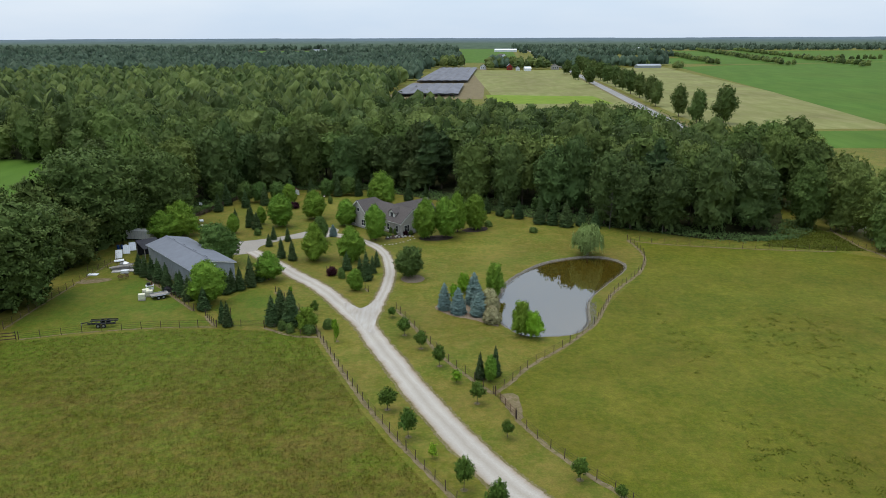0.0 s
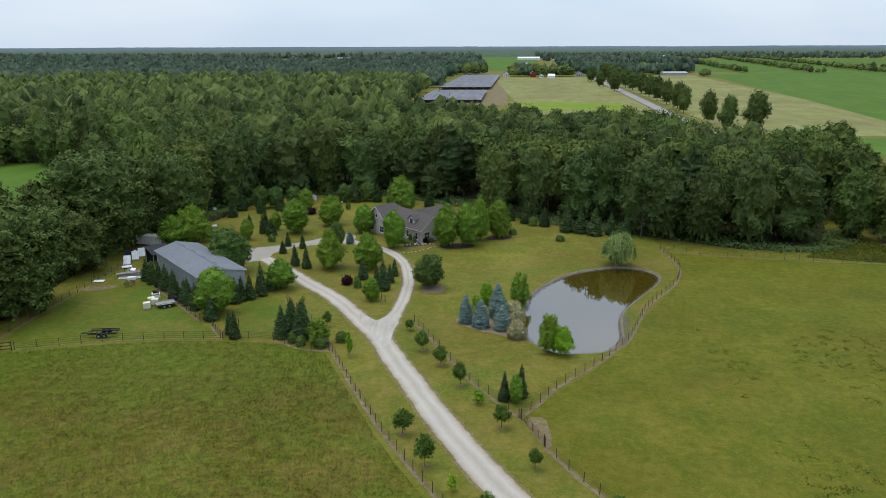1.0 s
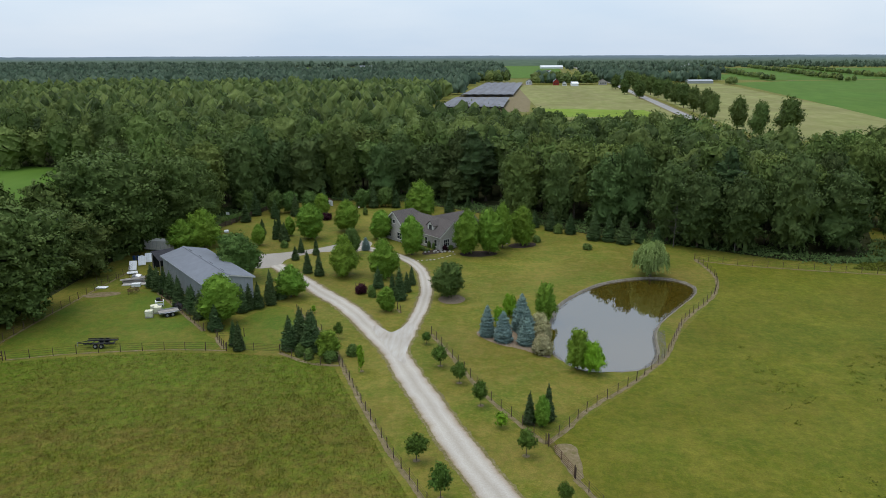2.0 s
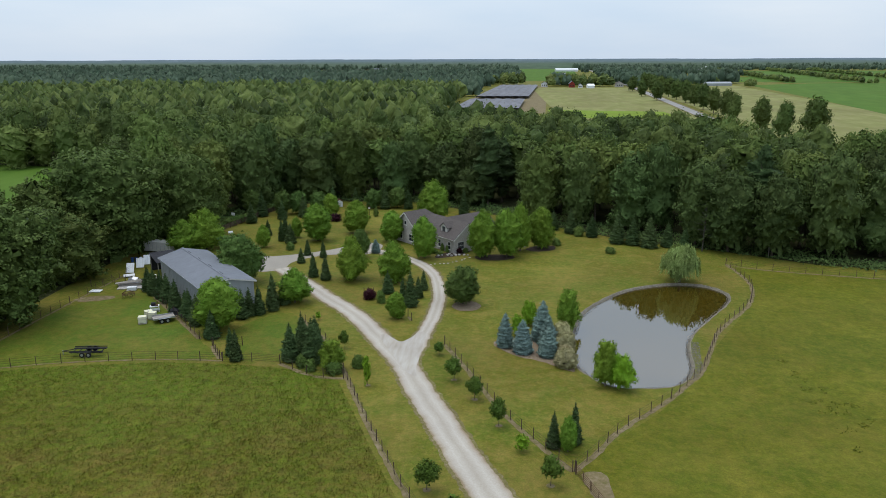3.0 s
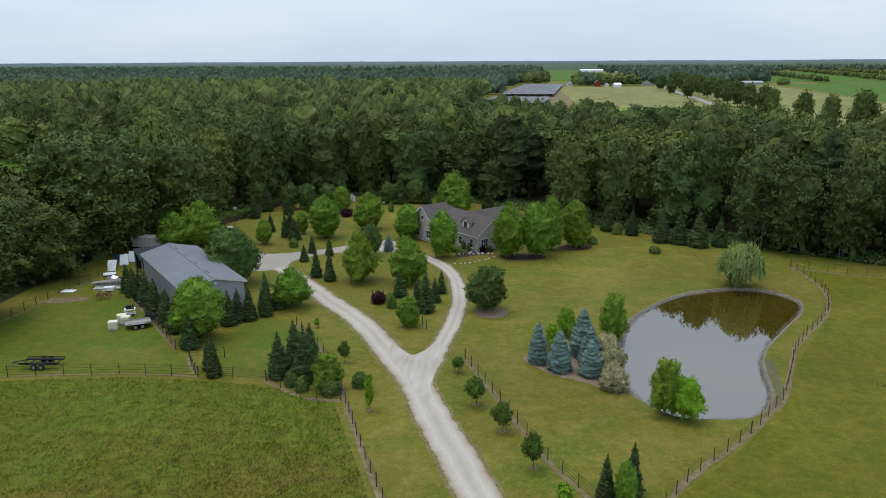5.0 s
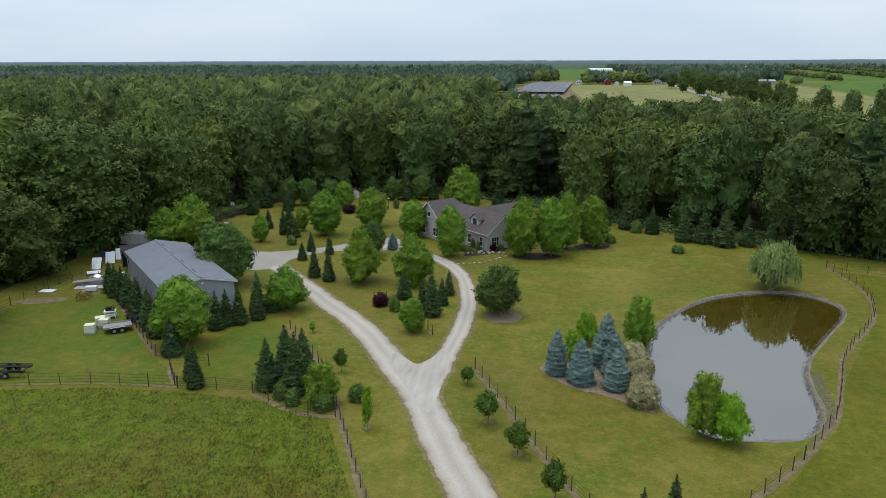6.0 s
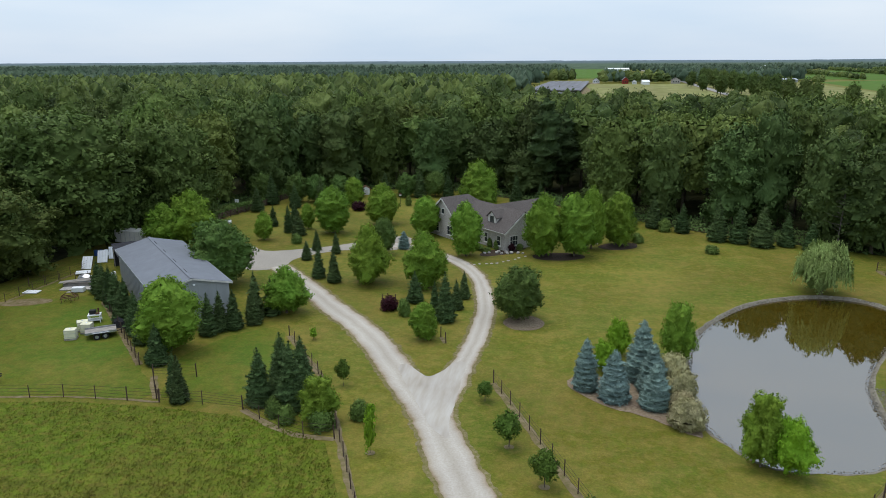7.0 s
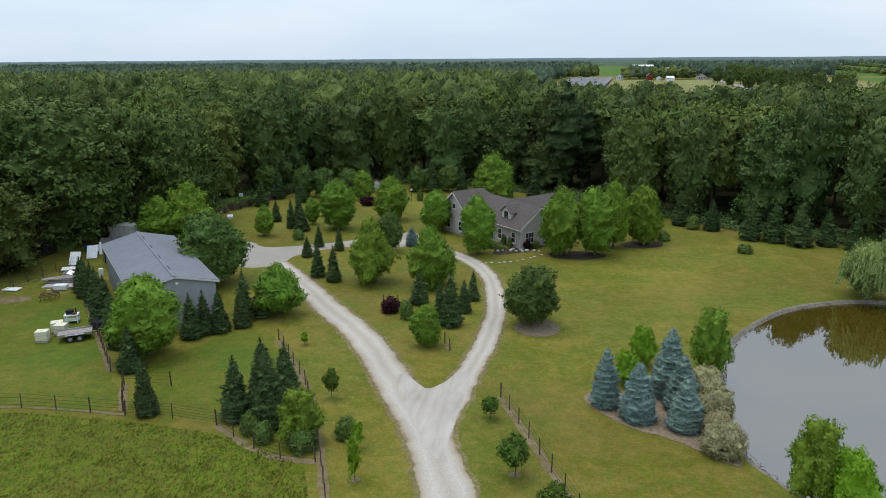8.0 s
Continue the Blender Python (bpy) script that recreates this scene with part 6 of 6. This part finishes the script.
def flatbed(x, y, turn, length, width, label, deck, open_frame=False):
    ob = thing("utility_trailer", label, "trailer", "", pose(x, y, 0, 0, 0, turn))
    if open_frame:
        for s in (-1, 1):
            part("runner", box(0, s * (width / 2 - 0.25), 0.62, length, 0.42, 0.1, 0.01), ob, material=M[deck])
            part("side_rail", box(0, s * width / 2, 0.78, length, 0.06, 0.1), ob, material=M[deck])
        for k in range(6):
            part("cross_bar", box(-length / 2 + 0.3 + k * (length - 0.6) / 5, 0, 0.57, 0.08, width, 0.08), ob, material=M[deck])
    else:
        for k in range(9):
            part("deck_board", box(0, -width / 2 + width * (k + 0.5) / 9, 0.66, length, width / 9 - 0.012, 0.05), ob, material=M["grey_board"])
        for s in (-1, 1):
            part("side_rail", box(0, s * (width / 2 + 0.03), 0.72, length, 0.05, 0.22), ob, material=M[deck])
        part("chassis", box(0, 0, 0.57, length, width * 0.6, 0.1), ob, material=M["black"])
    for px in (-0.42, 0.42):
        for s in (-1, 1):
            wheel(ob, px, s * (width / 2 + 0.16), 0.34, s)
    for s in (-1, 1):
        part("fender", box(0, s * (width / 2 + 0.16), 0.75, 1.7, 0.26, 0.05, 0.02), ob, material=M[deck])
        part("tongue", mesh_of("tongue", *tube([(length / 2, s * 0.5, 0.55), (length / 2 + 1.3, 0, 0.5)], [0.05, 0.05], 6), M["black"]), ob)
    part("jack", box(length / 2 + 1.25, 0, 0.3, 0.07, 0.07, 0.62), ob, material=M["steel"])


flatbed(-51.9, 122.6, 35, 3.1, 1.7, "grey flatbed trailer with tandem wheels by the tanks", "steel")
flatbed(-56.0, 109.6, 187, 4.3, 1.8, "black open car-hauler trailer parked along the fence", "black", True)


def pump_unit(x, y, turn):
    ob = thing("pump_unit", "white framed engine unit with a dark motor on top", "machine", "", pose(x, y, 0, 0, 0, turn))
    for px in (-0.6, 0.6):
        for py in (-0.4, 0.4):
            part("leg", box(px, py, 0.45, 0.1, 0.1, 0.9), ob, material=M["white"])
    part("tray", box(0, 0, 0.9, 1.4, 1.0, 0.12, 0.02), ob, material=M["white"])
    part("lower_tray", box(0, 0, 0.3, 1.35, 0.9, 0.08, 0.02), ob, material=M["white"])
    part("engine", box(-0.15, 0, 1.2, 0.7, 0.6, 0.5, 0.08), ob, "dark greasy engine block", M["black"])
    part("exhaust", drum(0.4, 0.2, 1.25, 0.09, 0.6, "z", 12), ob, material=M["rust"])
    part("cover", box(0.35, -0.2, 1.05, 0.4, 0.4, 0.2, 0.04), ob, material=M["rust"])


pump_unit(-55.3, 126.6, 25)


def implement(x, y, turn):
    ob = thing("farm_implement", "rusty brown tractor implement on the grass", "machine", "", pose(x, y, 0, 0, 0, turn))
    for k in range(3):
        part("beam", mesh_of("beam", *tube([(-1.0, -0.6 + 0.6 * k, 0.55), (1.0, -0.6 + 0.6 * k, 0.65)], [0.06, 0.06], 6), M["rust"]), ob)
    for k in range(6):
        part("tine", mesh_of("tine", *tube([(-0.9 + 0.36 * k, -0.6 + 0.6 * (k % 3), 0.6), (-0.8 + 0.36 * k, -0.75 + 0.6 * (k % 3), 0.25), (-0.95 + 0.36 * k, -0.7 + 0.6 * (k % 3), 0.0)], [0.04, 0.04, 0.03], 5), M["rust"]), ob)
    for s in (-1, 1):
        part("brace", mesh_of("brace", *tube([(s * 0.9, -0.6, 0.6), (s * 0.2, 0.2, 1.15), (s * 0.9, 0.6, 0.6)], [0.05, 0.05, 0.05], 6), M["rust"]), ob)
    part("seat_plate", box(0, 0.2, 1.1, 0.5, 0.4, 0.12, 0.03), ob, material=M["grey_board"])


implement(-63.0, 132.8, 30)


def lumber(x, y, turn):
    ob = thing("lumber_pile", "stack of weathered boards on a pale slab", "lumber", "", pose(x, y, 0, 0, 0, turn))
    part("slab", box(0, 0, 0.06, 4.2, 2.6, 0.12, 0.02), ob, "pale slab", M["pale_stone"])
    for k in range(11):
        part("board", box(RNG.uniform(-0.3, 0.3), 0.9 - 0.2 * (k % 4), 0.2 + 0.09 * (k // 4), RNG.uniform(3.2, 4.4), 0.18, 0.08), ob, material=M["grey_board"])
    for k in range(4):
        part("board", box(-0.4, 0.2 + 0.24 * k, 0.75 + 0.03 * k, 4.6, 0.2, 0.06, 0, (2, -4, 3 * k)), ob, material=M["grey_board"])


lumber(-65.4, 138.2, 15)


def slab_thing(name, label, cat, x, y, z, sx, sy, sz, turn, tilt, material, group=""):
    ob = thing(name, label, cat, group, pose(x, y, 0, 0, 0, turn))
    p = part("panel", box(0, 0, 0, sx, sy, sz, 0.04), ob, material=M[material])
    p.matrix_basis = pose(0, 0, z, tilt, 0, 0)
    for k in (-1, 0, 1):
        part("seam", box(k * sx / 3.2, 0, sz / 2 + 0.006, 0.03, sy * 0.96, 0.012), p, material=M["trim"])
    q = part("prop", box(0, sy * 0.28, z * 0.5, 0.1, 0.1, z * 0.9), ob, material=M["grey_board"])
    return ob


for x, y, t in ((-70.0, 146.5, 14), (-69.9, 150.0, 22), (-69.6, 152.3, 26)):
    slab_thing("white_sheet", "large white sheet propped at a slant by the woods", "panel", x, y, 0.85, 1.4, 2.0, 0.14, t, 52, "white", "white panels")
slab_thing("white_sheet", "white sheet lying flat on the grass", "panel", -70.1, 135.2, 0.12, 1.9, 1.2, 0.14, 5, 0, "white")
slab_thing("white_sheet", "white sheet lying behind the lumber", "panel", -68.8, 143.8, 0.3, 1.9, 1.0, 0.14, 30, 8, "white")
slab_thing("leaning_board", "pale board leaning on the yard fence", "board", -61.9, 136.4, 0.8, 1.0, 2.0, 0.08, -48, 62, "grey_board")
slab_thing("white_crate", "low white crate beside the lumber", "crate", -64.3, 136.4, 0.35, 1.5, 0.9, 0.6, 15, 0, "white")


def tarp_heap(x, y, r, h, material, label):
    ob = thing("covered_heap", label, "heap", "", pose(x, y, 0))
    v = []
    for c in CORE_V:
        q = 1 + 0.18 * noise.noise(Vector(c) * 1.8 + Vector((x, y, 0)))
        v.append((c[0] * r * q, c[1] * r * 0.8 * q, max(0.0, c[2]) * h * q + 0.02))
    part("cover", mesh_of("cover", np.array(v), CORE_F, M[material]), ob)
    part("base_pallet", box(0, 0, 0.07, r * 1.6, r * 1.2, 0.14), ob, material=M["grey_board"])


tarp_heap(-66.2, 140.6, 1.3, 1.2, "steel", "grey tarpaulin heap behind the lumber")
tarp_heap(-51.6, 125.6, 0.9, 1.1, "black", "black tarpaulin heap against the fence")


def barrel(x, y, material, label):
    ob = thing("barrel", label, "barrel", "barrels", pose(x, y, 0))
    part("drum", drum(0, 0, 0.44, 0.29, 0.88, "z", 18), ob, material=M[material])
    for z in (0.3, 0.6, 0.87):
        part("hoop", drum(0, 0, z, 0.305, 0.03, "z", 18), ob, material=M[material])


for k in range(3):
    barrel(-73.2 + 0.75 * k, 153.2 + 0.2 * k, "blue" if k < 2 else "white", "blue plastic barrel by the woods" if k < 2 else "white plastic barrel by the woods")
barrel(-63.3, 142.6, "white", "white plastic barrel beside the barn")


def hutch(x, y, w, d, h, wall, roof, label, name="garden_shed", turn=0.0):
    ob = thing(name, label, "shed", "", pose(x, y, 0, 0, 0, turn))
    part("wall", gable_body(w / 2, d, h * 0.7, h), ob, material=M[wall])
    for s in (-1, 1):
        k = 0.3 * h / (w / 2)
        part("roof", slope(s * (w / 2 + 0.15), h * 0.7 - 0.15 * k + 0.01, 0, h + 0.01, -0.15, d + 0.15, 0.06), ob, material=M[roof])
    part("door", box(0, -0.03, h * 0.3, w * 0.4, 0.05, h * 0.55), ob, material=M["trim"])


hutch(-45.5, 209.0, 1.7, 1.5, 1.9, "white", "rust", "tiny white garden shed at the wood's foot", turn=20)
slab_thing("garden_sign", "small white board on a post in the garden", "sign", -68.0, 192.0, 1.3, 1.0, 0.06, 0.7, -15, 0, "white")
slab_thing("white_crate", "small white crate on the garden edge", "crate", -62.9, 177.2, 0.3, 1.0, 0.7, 0.5, 25, 20, "white")
slab_thing("white_crate", "small cream crate on the garden edge", "crate", -61.2, 172.5, 0.25, 0.8, 0.6, 0.45, 40, 0, "cream")


def bird_post(x, y):
    ob = thing("bird_feeder", "white bird feeder on a dark pole", "feeder", "", pose(x, y, 0))
    part("pole", mesh_of("pole", *tube([(0, 0, -0.1), (0, 0, 2.3)], [0.04, 0.04], 6), M["black"]), ob)
    part("box", box(0, 0, 2.45, 0.4, 0.35, 0.35, 0.03), ob, material=M["white"])
    part("roof", drum(0, 0, 2.72, 0.36, 0.2, "z", 4, 0.02), ob, material=M["rust"])


bird_post(-35.0, 196.5)

# ---- far farm things ----


def shade_house(x0, y0, w, d, skew, label):
    ob = thing("shade_house", label, "shelter", "shade structures", pose(x0, y0, 0))
    n = max(3, round(w / 9))
    for k in range(n):
        a, b = w * k / n, w * (k + 1) / n
        v = [(a, 0, 2.3), (b - 0.25, 0, 2.3), (b - 0.25 + skew, d, 2.3), (a + skew, d, 2.3), ((a + b) / 2, 0, 2.75), ((a + b) / 2 + skew, d, 2.75)]
        part("cloth_strip", mesh_of("cloth_strip", v, [(0, 4, 5, 3), (4, 1, 2, 5)], M["shade_cloth"]), ob)
        for s in (0, 1):
            part("post", box(a + 0.1, s * 4 + 0.05, 1.15, 0.2, 0.2, 2.3), ob, material=M["post"])
    part("front_cloth", box(w / 2, -0.1, 1.9, w, 0.06, 0.9), ob, material=M["black"])


shade_house(-45, 560, 49, 120, 6, "low grey shade-cloth structure over a crop, nearer block")
shade_house(-36, 724, 50, 290, 18, "long low grey shade-cloth structure over a crop")
patch("shade_lane", [(-52, 540), (22, 540), (46, 1040), (-20, 1040)], 0.04, M["dirt"], "bare lanes round the shade structures", "dirt", 0)


def far_building(x, y, w, d, h, wall, roof, label, turn=0.0, name="farm_building"):
    ob = thing(name, label, "building", "far farm buildings", pose(x, y, 0, 0, 0, turn))
    part("wall", gable_body(w / 2, d, h * 0.62, h), ob, material=M[wall])
    for s in (-1, 1):
        k = 0.38 * h / (w / 2)
        part("roof", slope(s * (w / 2 + 0.4), h * 0.62 - 0.4 * k + 0.05, 0, h + 0.05, -0.4, d + 0.4, 0.15), ob, material=M[roof])
    for k in range(3):
        part("window", box((k - 1) * w * 0.28, -0.06, h * 0.32, w * 0.14, 0.08, h * 0.22), ob, material=M["glass"])


far_building(74, 985, 7, 11, 8, "red_barn", "metal_roof", "red gabled farm barn")
far_building(84, 975, 5, 7, 5, "white", "metal_roof", "small white farm shed")
far_building(100, 972, 22, 8, 5, "white", "white", "long low white farm shed", 90)
far_building(40, 1010, 8, 8, 6.5, "white", "shingle", "white farmhouse with dark roof")
far_building(136, 1000, 10, 9, 7, "brick", "shingle", "far house by the road")
far_building(255, 1045, 12, 34, 5, "siding", "steel", "long pale greenhouse with metal roof", -82)
far_building(385, 1825, 26, 60, 9, "white", "metal_roof", "long white far barn", -85)
far_building(440, 1800, 22, 22, 15, "white", "white", "white far barn with high roof", -20)
far_building(460, 1850, 30, 20, 10, "siding", "metal_roof", "grey far barn with metal roof", 40)
far_building(110, 2050, 20, 60, 8, "white", "white", "long white far shed", -85)
far_building(-400, 2100, 24, 60, 8, "white", "metal_roof", "long white far barn among woods", -85)
far_building(100, 1500, 12, 16, 8, "white", "shingle", "far white house with dark roof", 30)
places = [(RNG.uniform(48, 132), RNG.uniform(1005, 1110), RNG.uniform(0.6, 1.0), RNG.uniform(0.8, 1.2)) for k in range(46)]
places += [(RNG.uniform(-30, 14), RNG.uniform(1045, 1120), RNG.uniform(0.7, 1.05), RNG.uniform(0.8, 1.2)) for k in range(24)]
for (ax, ay), (bx, by), n in (((399, 1136), (539, 2093), 110), ((490, 1097), (677, 2096), 110), ((574, 1044), (780, 2097), 110), ((300, 1000), (306, 1016), 6), ((262, 1090), (290, 1105), 9), ((620, 1330), (1300, 1330), 70)):
    places += [(ax + (bx - ax) * k / n + RNG.normal() * 3, ay + (by - ay) * k / n + RNG.normal() * 3, RNG.uniform(0.4, 0.65), RNG.uniform(0.6, 0.9)) for k in range(n)]
wood("farm_trees", places, BACK, "far hedgerows and farmyard trees")
